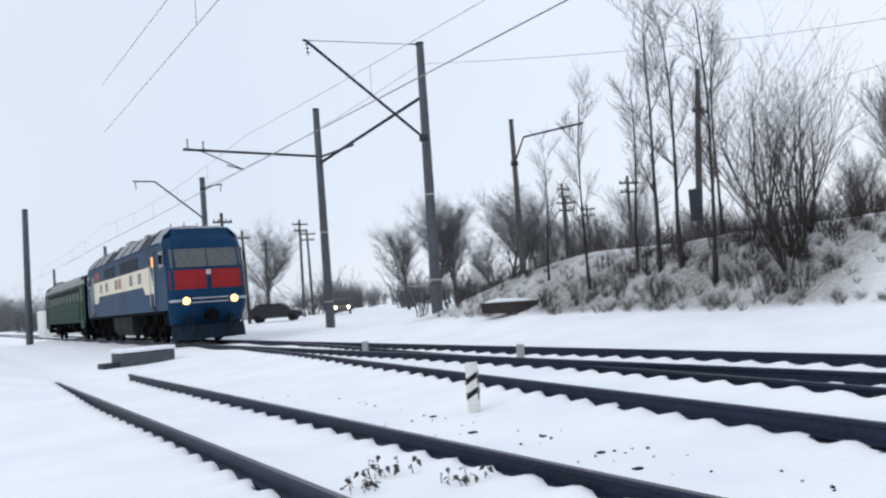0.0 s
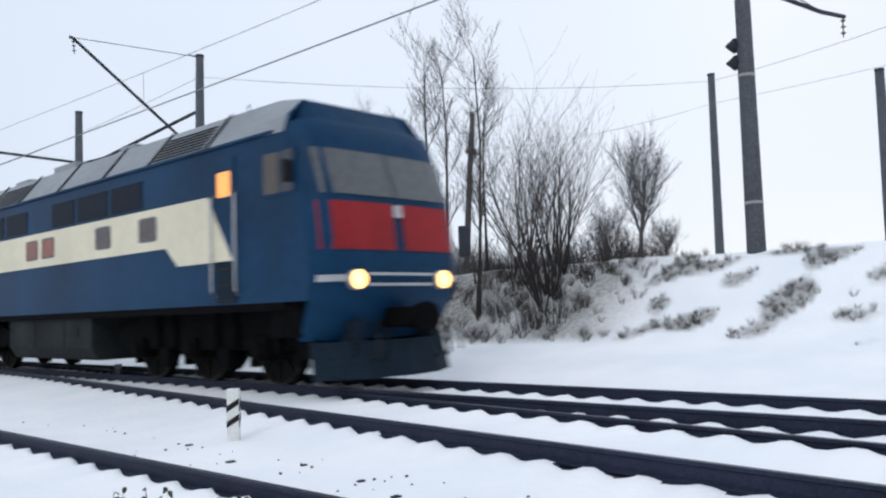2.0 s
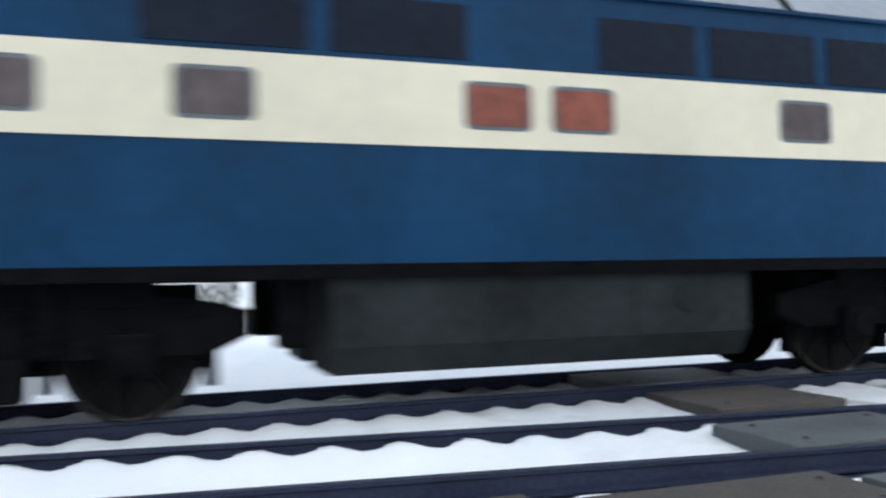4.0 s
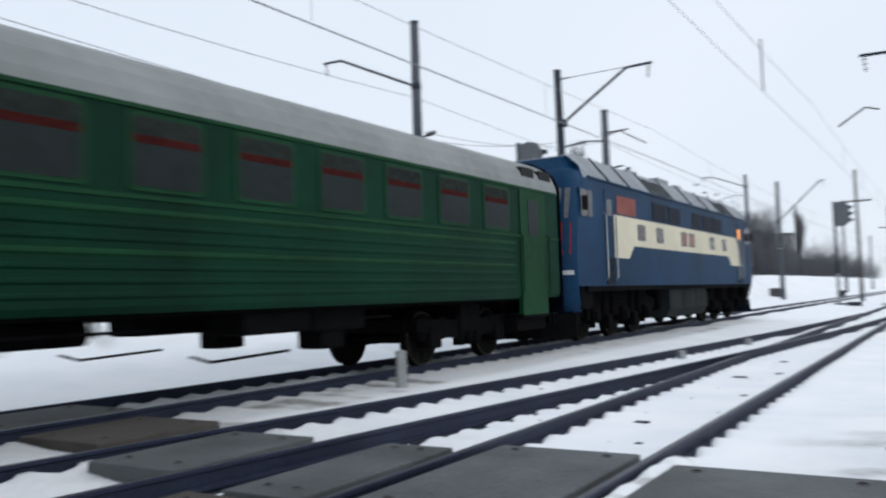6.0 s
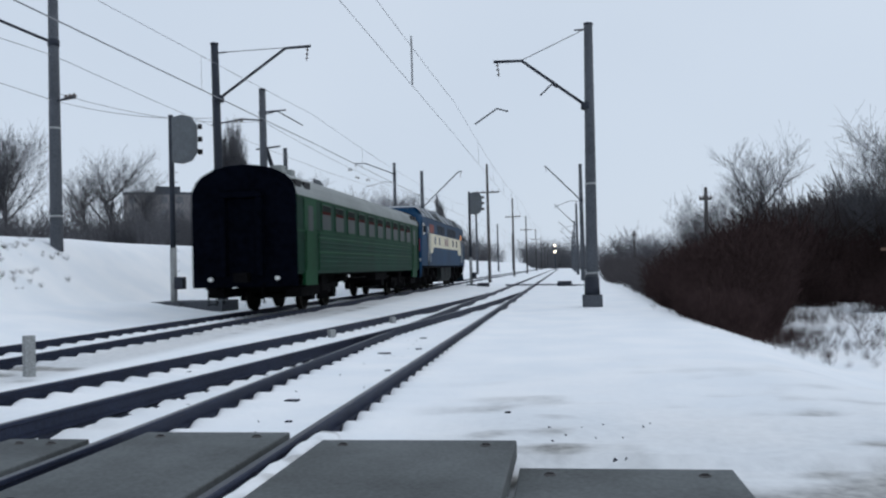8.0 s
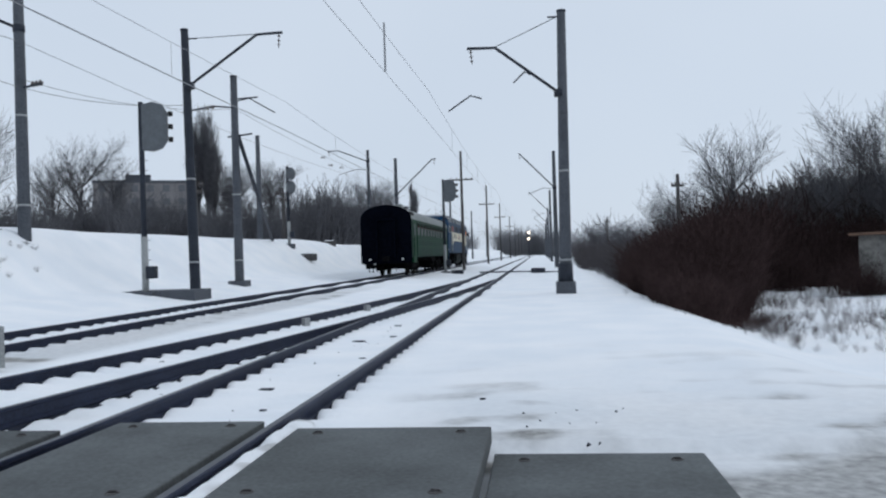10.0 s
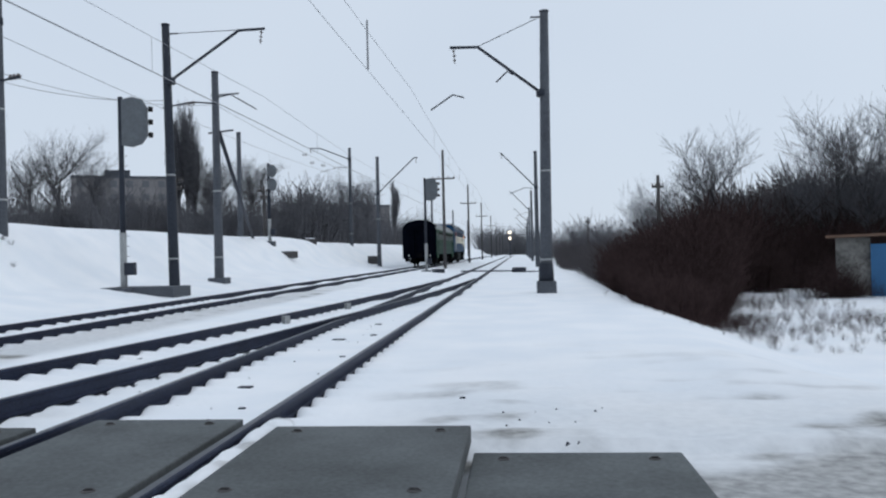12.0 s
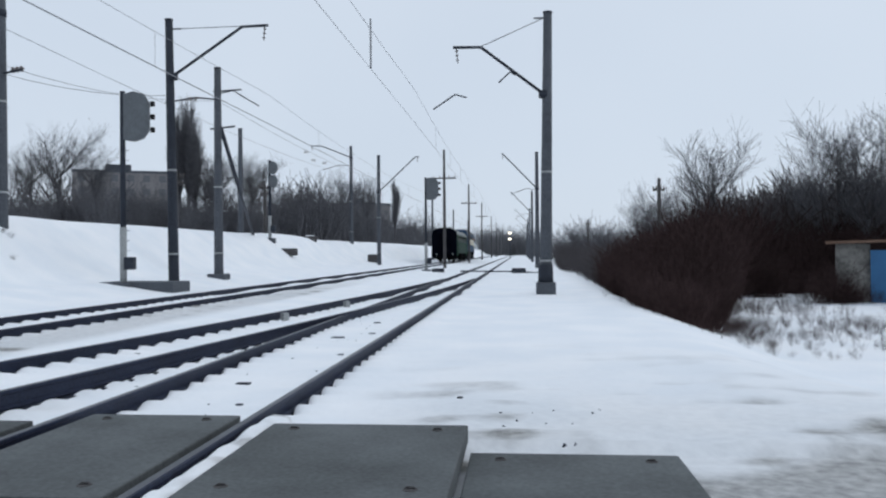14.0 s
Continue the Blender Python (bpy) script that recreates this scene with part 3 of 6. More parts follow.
bracket(pG, 4.6, 7.6, 10.2, 1.4, stay=False)
bracket(pG, -1.4, 9.7, 10.0, 0.6, stay=False)
mast(-5.95, -70.0, 10.1, 0.26, 0.2, (-0.1, 0), label="stout concrete mast beside the track in the distance", band=False)
mast(-18.0, -108.0, 10.2, 0.24, 0.18, label="distant grey concrete mast", band=False)
mast(-17.0, -150.0, 10.2, 0.24, 0.18, label="distant grey concrete mast", band=False)
pC = mast(-26.9, -35.9, 10.4, 0.2, 0.12, label="dark mast with a lamp bracket at the foot of the bank", material=WOODPOLE, band=False)
bracket(pC, -1.2, 7.9, 9.2, 1.0, dy=4.4, stay=False)
pE = mast(-34.5, -15.7, 11.2, 0.2, 0.15, (-0.17, 0), label="plain concrete mast beyond the crest of the bank", band=False)
pF = mast(-18.3, -7.5, 11.6, 0.21, 0.15, (-0.1, 0), label="tall dark concrete mast on the crest of the bank")
bracket(pF, -3.7, 6.2, 5.95, 0.9, dy=1.1, top=6.6)
bm = bmesh.new()
for zz in (4.35, 4.75):
    tube(bm, [(0.0, -0.2, zz - 0.16), (0.07, -0.24, zz), (0.0, -0.2, zz + 0.16)], [0.05, 0.17, 0.05], 8)
part("counterweight", bm, STEEL, pF, "pair of dark weights on the post")
mast(-31.0, -8.0, 9.0, 0.2, 0.15, label="plain concrete mast far behind the crest of the bank", band=False)
for x, y, top in ((-24.5, 3.0, 10.4), (-27.0, 8.5, 9.6), (-26.0, 13.0, 10.8)):
    mast(x, y, top, 0.2, 0.14, label="plain mast on the bank", band=False)


def utility_pole(x, y, top, arms=((0.6, 1.6),), lean=(0, 0), base=None, label="dark wooden pole with a crossarm", turn=0):
    z0 = ground_z(x, y) if base is None else base
    h = top - z0
    t = thing("utility_pole", pose(x, y, z0, 0, 0, turn), label, "utility pole", "wooden poles")
    bm = bmesh.new()
    tube(bm, [(0, 0, -0.5), (lean[0] * 0.5, 0, h * 0.5), (lean[0], lean[1], h)], [0.15, 0.13, 0.1], 9)
    part("post", bm, WOODPOLE, t)
    for down, wide in arms:
        bm = bmesh.new()
        c = lean[0] * (h - down) / h
        box(bm, c - wide / 2, c + wide / 2, 0.08, 0.2, h - down - 0.06, h - down + 0.06)
        arm = part("crossarm", bm, WOODPOLE, t)
        for k in (-0.45, -0.2, 0.2, 0.45):
            bm = bmesh.new()
            tube(bm, [(c + wide * k, 0.14, h - down), (c + wide * k, 0.14, h - down + 0.1), (c + wide * k, 0.14, h - down + 0.22)], [0.02, 0.05, 0.03], 6)
            part("insulator", bm, INSUL, arm)
    return t


for k, y in enumerate((74.5, 113, 155, 212, 265, 320, 380)):
    utility_pole(-6.45 - 0.002 * y, y, 10.6, ((2.55, 2.1),), label="tall dark pole with one crossarm between the tracks")
utility_pole(-35.2, -7.6, 9.2, ((1.2, 2.2),), (0.1, 0), label="dark twin-legged wooden pole with a wide crossarm behind the bank", turn=75)
utility_pole(-35.6, -8.2, 8.8, (), (0.1, 0), label="dark wooden pole close beside another behind the bank")
pD = utility_pole(-26.0, -23.0, 9.7, ((1.8, 0.9),), (-0.9, 0), label="dark leaning wooden pole among the bare trees")
bm = bmesh.new()
box(bm, -0.2, 0.14, -0.16, 0.18, 1.3, 2.6, 0.03)
part("box", bm, STEEL, pD, "dark cabinet fixed to the pole")
for x, y, top in ((-42, -50, 9.2), (-44.5, -53, 8.5), (-40, -41, 8.3), (-55, -62, 9.0), (-30, -75, 9.5), (-33, -80, 9.0), (-30, -85, 8.5), (-44, -70, 9)):
    utility_pole(x, y, top, ((0.5, 1.6), (1.1, 1.4)), (random.uniform(-0.4, 0.2), 0), label="old wooden pole with two crossarms behind the bank", turn=random.uniform(-30, 30))
for x, y, top in ((-18.6, 60.0, 6.6), (-20.5, 48.5, 6.4)):
    utility_pole(x, y, top, ((0.35, 0.9), (0.8, 0.7)), label="short wooden pole with crossarms on the bank")
for x, y, top in ((8.6, 52.0, 5.8), (9.5, 115.0, 5.8)):
    utility_pole(x, y, top, ((0.7, 0.7),), label="dark wooden pole in front of the scrub")
for x, y in ((-15.8, -52), (-21, -64), (-24, -90)):
    utility_pole(x, y, 7.5, ((0.6, 1.2),), (0.2, 0), label="wooden pole beside the road in the distance")


def wire(pts, r=0.014, sag=0.0, name="overhead_wire", label="thin overhead wire between masts"):
    full = []
    for a, b in zip(pts, pts[1:]):
        a, b = Vector(a), Vector(b)
        for k in range(8):
            s = k / 8
            p = a.lerp(b, s)
            p.z -= sag * 4 * s * (1 - s)
            full.append(p)
    full.append(Vector(pts[-1]))
    bm = bmesh.new()
    tube(bm, full, r, 5)
    return tagged(part(name, bm, WIRE), label, "wire", "overhead wires")


def catenary(xf, ys, z_top=7.3, z_low=6.1, label="", thick=0.007):
    up = [(xf(y), y, z_top) for y in ys]
    low = [(xf(y), y, z_low) for y in ys]
    w = wire(up, 0.007, 0.4, label="stranded bearer wire with droppers " + label)
    c = wire(low, thick, 0.05, label="contact wire " + label)
    for a, b in zip(ys, ys[1:]):
        for k in range(1, 6):
            s = k / 6
            y = a + (b - a) * s
            bm = bmesh.new()
            tube(bm, [(xf(y), y, z_top - 1.6 * s * (1 - s)), (xf(y), y, z_low)], 0.006, 4)
            part("dropper", bm, WIRE, w)
    return w


catenary(lambda y: train_x(y) - 0.3, (-150, -100, -57, -28, 30.6, 79, 130, 180, 235), 7.35, 6.25, "over the through track", 0.015)
catenary(lambda y: NEAR_X - 0.72, (-22, 29.6, 78, 128, 178, 228), 7.25, 6.05, "over the siding")
wire([(-18.4, -7.4, 9.6), (-17.6, 27.0, 9.2), (-18.3, 88, 9.8)], 0.012, 0.5)
wire([(-18.4, -7.4, 8.9), (-17.6, 27.0, 7.6), (-13.05, 30.6, 7.4)], 0.012, 0.25)
wire([(-16.1, -57.5, 10.0), (-16.9, -28.3, 10.6), (-34.6, -15.7, 10.9), (-24.5, 3.0, 10.2)], 0.011, 0.4)
wire([(-26.8, -23.0, 8.0), (-34.6, -15.7, 9.9), (-27, 8.5, 9.2)], 0.009, 0.3)
wire([(-17.6, 27.0, 7.9), (-13.5, 36.6, 8.3), (-13.3, 79, 8.3)], 0.011, 0.4)


# ---------------------------------------------------------------- signals, posts, small lineside things
def signal(x, y, top, base=None, small=False):
    z0 = ground_z(x, y) if base is None else base
    h = top - z0
    t = thing("railway_signal", pose(x, y, z0), "grey colour light signal mast with its back shield turned", "signal", "signals")
    bm = bmesh.new()
    tube(bm, [(0, 0, -0.4), (0, 0, h * 0.3)], 0.115, 12)
    part("lower_post", bm, PALECONC, t, "pale lower half of the mast")
    bm = bmesh.new()
    tube(bm, [(0, 0, h * 0.3), (0, 0, h)], [0.1, 0.085], 12)
    part("upper_post", bm, STEEL, t, "dark upper half of the mast")
    bm = bmesh.new()
    box(bm, 0.08, 0.4, -0.15, 0.15, 0.55, 0.98, 0.02)
    part("relay_box", bm, STEEL, t, "small dark box low on the mast")
    bm = bmesh.new()
    box(bm, -0.35, 0.35, -0.3, 0.3, -0.3, 0.1, 0.03)
    part("foot", bm, CONCRETE, t)
    if small:
        for zc in (h - 0.55, h - 1.5):
            bm = bmesh.new()
            prism(bm, [(0.05 + 0.42 * math.cos(a) * 0.8 + 0.2, zc + 0.46 * math.sin(a)) for a in np.linspace(0, 6.28, 13)[:-1]], 1, -0.09, 0.09)
            part("head", bm, GREYPAINT, t, "rounded signal head seen from behind")
    else:
        out = [(0.06, h - 1.7), (0.06, h - 0.1), (0.45, h - 0.02), (0.78, h - 0.12), (0.98, h - 0.42), (0.98, h - 1.38), (0.78, h - 1.66), (0.45, h - 1.76)]
        bm = bmesh.new()
        prism(bm, out, 1, -0.08, 0.02)
        part("shield", bm, GREYPAINT, t, "rounded grey back plate")
        for zc in (h - 0.45, h - 0.9, h - 1.35):
            bm = bmesh.new()
            tube(bm, [(0.55, 0.02, zc), (0.55, 0.28, zc)], [0.15, 0.15], 12)
            part("lamp_hood", bm, BLACKPAINT, t)
            bm = bmesh.new()
            tube(bm, [(0.98, 0.05, zc), (1.12, 0.1, zc)], [0.1, 0.09], 8)
            part("hood_rim", bm, BLACKPAINT, t)
    for zz in np.arange(1.2, h - 1.9, 0.35):
        bm = bmesh.new()
        tube(bm, [(-0.16, 0.12, zz), (0.16, 0.12, zz)], 0.012, 4)
        part("rung", bm, STEEL, t)
    return t


signal(-13.66, 27.8, 7.03)
signal(-17.5, 57.6, 8.0, small=True)
s3 = signal(-7.0, 63.0, 7.1, small=False)

ledge = thing("concrete_ledge", pose(-13.6, 28.6, 0.0), "snow topped concrete ledge under the signal and mast", "concrete block")
bm = bmesh.new()
prism(bm, [(-0.9, 0.40), (1.75, 0.40), (1.75, -0.35), (0.6, -0.35), (-0.5, 0.16)], 1, -0.9, 0.6)
part("block", bm, CONCRETE, ledge)


def marker_post(x, y, stripes=True, h=1.0):
    z0 = ground_z(x, y) - 0.02
    t = thing("marker_post", pose(x, y, z0, 0, 0, 50), "white concrete marker post with slanting black stripes in the snow" if stripes
              else "pale square concrete marker post in the snow", "marker post", "marker posts")
    bm = bmesh.new()
    box(bm, -0.07, 0.07, -0.07, 0.07, -0.3, h, 0.012)
    part("post", bm, WHITEPAINT if stripes else PALECONC, t)
    if stripes:
        for zc in (h * 0.33, h * 0.62):
            bm = bmesh.new()
            for s in (-1, 1):
                prism(bm, [(-0.071, zc - 0.03), (0.071, zc + 0.06), (0.071, zc + 0.13), (-0.071, zc + 0.04)], 0, s * 0.0715 - 0.003, s * 0.0715 + 0.003)
                prism(bm, [(-0.071, zc + 0.06), (0.071, zc - 0.03), (0.071, zc + 0.04), (-0.071, zc + 0.13)], 1, s * 0.0715 - 0.003, s * 0.0715 + 0.003)
            part("stripe", bm, BLACKPAINT, t, "black slanting stripe")
    return t


marker_post(-5.40, -8.57, h=0.62)
marker_post(-7.35, 10.6, stripes=False, h=0.58)
marker_post(-5.12, 17.9, stripes=False, h=0.2)
marker_post(-4.72, 22.6, stripes=False, h=0.2)
marker_post(-9.05, -12.5, stripes=False, h=0.3)
marker_post(-9.05, -19.0, stripes=False, h=0.3)

kit = thing("switch_machine", pose(0.0, 60.0, -0.15), "dark switch machine with its rods across the siding", "switch machine")
bm = bmesh.new()
box(bm, -0.5, 0.5, -0.35, 0.35, 0, 0.35, 0.05)
part("housing", bm, STEEL, kit)
bm = bmesh.new()
tube(bm, [(0.4, 0, 0.1), (-4.2, 0, 0.16)], 0.05, 6)
tube(bm, [(0.4, 0.0, 0.05), (1.6, 0.1, 0.0)], 0.06, 6)
part("rod", bm, STEEL, kit)
kit2 = thing("switch_machine", pose(-6.0, 62.0, -0.15), "dark switch machine between the tracks", "switch machine")
bm = bmesh.new()
box(bm, -0.45, 0.45, -0.3, 0.3, 0, 0.32, 0.05)
part("housing", bm, STEEL, kit2)

cab = thing("trackside_box", pose(-5.3, -27.3, -0.15, 0, 0, 12), "grey concrete cable box with a cap of snow", "cable box")
bm = bmesh.new()
box(bm, -0.95, 0.75, -0.4, 0.4, -0.1, 0.42, 0.03)
part("body", bm, CONCRETE, cab)
bm = bmesh.new()
box(bm, -0.98, 0.78, -0.43, 0.43, 0.42, 0.54, 0.05)
part("snow_cap", bm, SNOW, cab, "cap of clean snow")
bm = bmesh.new()
box(bm, 0.75, 1.25, -0.25, 0.3, -0.1, 0.16, 0.05)
part("side_box", bm, STEEL, cab, "low dark box at its end")

boat = thing("timber_trough", pose(-15.2, -21.2, ground_z(-15.2, -21.2) + 0.05, 0, 0, -36), "dark upturned trough heaped with snow", "trough")
bm = bmesh.new()
prism(bm, [(-0.9, 0.32), (0.9, 0.34), (0.86, 0.02), (-0.74, -0.05)], 1, -0.3, 0.3)
part("hull", bm, BARK, boat)
bm = bmesh.new()
tube(bm, [(-0.84, 0, 0.30), (-0.4, 0, 0.33), (0.4, 0, 0.35), (0.8, 0, 0.32)], [0.04, 0.08, 0.11, 0.04], 10)
part("snow_cap", bm, SNOW, boat, "heap of snow", smooth=True)

for x, y, w, d in ((-16.4, 58, 1.5, 0.3), (-17.9, 71, 0.9, 0.3), (-14.6, 83, 1.1, 0.8)):
    s = thing("sleeper_stack", pose(x, y, ground_z(x, y), 0, 0, random.uniform(-20, 20)), "dark timbers half buried in the snowy bank", "timber", "timbers on the bank")
    bm = bmesh.new()
    box(bm, -w / 2, w / 2, -0.25, 0.25, -0.2, d, 0.04)
    part("timber", bm, WOODPOLE, s)
    bm = bmesh.new()
    box(bm, -w / 2 - 0.02, w / 2 - 0.2, -0.24, 0.22, d, d + 0.07, 0.03)
    part("snow_cap", bm, SNOW, s)

hang = wire([(NEAR_X - 0.72, 20.9, 6.05), (NEAR_X - 0.72, 20.9, 7.3)], 0.025, 0.0, "wire_hanger", "stout hanger rod between two overhead wires")


# ---------------------------------------------------------------- the locomotive
LOCO_LEN = 20.0
OFFS = [(0.72, 0.45), (1.3, 0.08), (1.7, 0.0), (2.2, 0.02), (2.95, 0.12), (3.86, 0.44), (4.12, 0.54), (4.22, 0.72), (4.85, 1.5)]


def nose_back(z):
    """How far the front lies back at the height z."""
    for (z0, a), (z1, b) in zip(OFFS, OFFS[1:]):
        if z <= z1:
            return a + (b - a) * max(0, (z - z0)) / (z1 - z0)
    return OFFS[-1][1]


def nose_round(u):
    u = min(abs(u), 1.0)
    return 0.05 * (u / 0.8) ** 2 if u < 0.8 else 0.05 + 0.33 * ((u - 0.8) / 0.2) ** 1.8


LEVELS = [(1.42, 0.74), (1.53, 1.35), (1.545, 1.75), (1.545, 2.3), (1.545, 2.95), (1.535, 3.99), (1.30, 4.29), (0.98, 4.70), (0.0, 4.77)]


NOSE = LEVELS[:5] + [(1.53, 3.86), (1.47, 4.12), (1.30, 4.22)]
BROW = LEVELS[:5] + [(1.545, 3.97), (1.44, 4.27), (1.14, 4.54)]


def loco_body(parent):
    """The welded body: both noses with their flat brows, the sides and the slanting roof."""
    bm = bmesh.new()
    us = [-1, -0.96, -0.9, -0.8, -0.5, 0, 0.5, 0.8, 0.9, 0.96, 1]
    last, top = len(us) - 1, len(NOSE) - 1
    rings = []      # nose, brow and full section of each end, along the train
    for end in (0, 1):
        for section, back in ((NOSE, None), (BROW, 0.95), (LEVELS[:8], 1.75)):
            ring = {}
            for j, (w, z) in enumerate(section):
                for i, u in enumerate(us):
                    if back is not None and 0 < i < last and j < top:
                        continue
                    y = -(nose_back(z) + nose_round(u)) if back is None else -back
                    ring[j, i] = bm.verts.new((u * w, y if end == 0 else -LOCO_LEN - y, z))
            rings.append(ring)
    for ring, flip in ((rings[0], False), (rings[3], True)):
        for j in range(top):
            for i in range(last):
                q = [ring[j, i], ring[j, i + 1], ring[j + 1, i + 1], ring[j + 1, i]]
                f = bm.faces.new(q[::-1] if flip else q)
                f.material_index, f.smooth = 0, True
    order = [rings[0], rings[1], rings[2], rings[5], rings[4], rings[3]]
    for k, (a, b) in enumerate(zip(order, order[1:])):
        grey = 1 if k in (1, 2, 3) else 0
        for i in (0, last):
            for j in range(1, top):
                f = bm.faces.new((a[j, i], b[j, i], b[j + 1, i], a[j + 1, i]))
                f.material_index = grey if j >= top - 2 else 0
        for i in range(last):
            bm.faces.new((a[top, i], a[top, i + 1], b[top, i + 1], b[top, i])).material_index = grey
    bmesh.ops.recalc_face_normals(bm, faces=bm.faces)
    return part("body", bm, [LOCO_BLUE, LOCO_ROOF], parent)


def nose_patch(bm, x0, x1, z0, z1, proud=0.012, end=0, nx=6, nz=3):
    w = 1.545
    vs = {}
    for a in range(nx + 1):
        for b in range(nz + 1):
            x, z = x0 + (x1 - x0) * a / nx, z0 + (z1 - z0) * b / nz
            y = -(nose_back(z) + nose_round(x / w)) + proud
            vs[a, b] = bm.verts.new((x, y if end == 0 else -LOCO_LEN - y, z + proud * 0.3))
    for a in range(nx):
        for b in range(nz):
            q = [vs[a, b], vs[a + 1, b], vs[a + 1, b + 1], vs[a, b + 1]]
            bm.faces.new(q if end == 0 else q[::-1]).smooth = True


def side_plate(name, outline, s, parent, material, proud=0.006, thick=0.03, label=""):
    """A flat plate on the side wall; outline in (y, z)."""
    bm = bmesh.new()
    x = 1.545 * s
    prism(bm, outline, 0, x - s * thick, x + s * proud)
    return part(name, bm, material, parent, label)


def rect(y0, y1, z0, z1, r=0.0):
    if not r:
        return [(y0, z0), (y1, z0), (y1, z1), (y0, z1)]
    out = []
    for cy, cz, a0 in ((y1 - r, z0 + r, -90), (y1 - r, z1 - r, 0), (y0 + r, z1 - r, 90), (y0 + r, z0 + r, 180)):
        out += [(cy + r * math.cos(radians(a0 + k * 30)), cz + r * math.sin(radians(a0 + k * 30))) for k in range(4)]
    return out


def wheelset(parent, y, r):
    bm = bmesh.new()
    for s in (-1, 1):
        tube(bm, [(s * 0.73, 0, 0), (s * 0.76, 0, 0)], [r + 0.03, r + 0.03], 28)
        tube(bm, [(s * 0.76, 0, 0), (s * 0.87, 0, 0)], [r, r - 0.005], 28)
        tube(bm, [(s * 0.86, 0, 0), (s * 0.92, 0, 0)], [0.22, 0.2], 12)
        for k in range(8):
            a = k * math.pi / 4
            tube(bm, [(s * 0.872, 0.24 * math.cos(a), 0.24 * math.sin(a)), (s * 0.872, (r - 0.08) * math.cos(a), (r - 0.08) * math.sin(a))], 0.035, 5)
    tube(bm, [(-0.9, 0, 0), (0.9, 0, 0)], 0.09, 10)
    w = part("wheelset", bm, WHEEL, parent)
    for s in (-1, 1):
        bm = bmesh.new()
        ring = [(s * 0.879, (r - 0.012) * math.cos(a), (r - 0.012) * math.sin(a)) for a in np.linspace(0, 2 * math.pi, 29)]
        tube(bm, ring, 0.014, 4, caps=False)
        part("tyre", bm, TYRE, w, "worn bright tyre")
    w.matrix_basis = pose(0, y, r)
    return w


def loco_bogie(parent, ys, s_end):
    mid = sum(ys) / 3
    bm = bmesh.new()
    box(bm, -1.0, 1.0, mid - 2.6, mid + 2.6, 0.62, 1.2)
    for s in (-1, 1):
        x = s * 1.08
        prism(bm, [(mid - 3.0, 0.74), (mid - 2.65, 0.58), (mid + 2.65, 0.58), (mid + 3.0, 0.74), (mid + 3.0, 0.96), (mid + 2.3, 1.1), (mid - 2.3, 1.1), (mid - 3.0, 0.96)], 0, x - 0.1, x + 0.1)
    b = part("bogie", bm, GRIME, parent, "black oily three-axle bogie")
    for s in (-1, 1):
        x = s * 1.08
        for y in ys:
            bm = bmesh.new()
            box(bm, x - 0.16 + s * 0.08, x + 0.16 + s * 0.08, y - 0.2, y + 0.2, 0.42, 0.8, 0.05)
            tube(bm, [(x + s * 0.2, y, 0.6), (x + s * 0.3, y, 0.6)], 0.14, 10)
            part("axle_box", bm, GRIME, b)
            for dy in (-0.68, 0.68):
                bm = bmesh.new()
                box(bm, s * 0.9 - 0.08, s * 0.9 + 0.08, y + dy - 0.06, y + dy + 0.06, 0.28, 0.75, 0.02)
                part("brake_shoe", bm, GRIME, b)
        for p, q in zip(ys, ys[1:]):
            mid2 = (p + q) / 2
            for dy in (-0.3, 0.3):
                bm = bmesh.new()
                coil = [(0.6 + k * 0.055, 0.13 if k % 2 else 0.09) for k in range(13)]
                tube(bm, [(x + s * 0.12, mid2 + dy, z) for z, _ in coil], [q for _, q in coil], 10)
                part("spring", bm, GRIME, b)
            bm = bmesh.new()
            box(bm, min(x - 0.05, x + 0.2 * s), max(x + 0.05, x + 0.2 * s), mid2 - 0.16, mid2 + 0.16, 0.25, 0.62, 0.03)
            part("brake_cylinder", bm, GRIME, b)
    return b


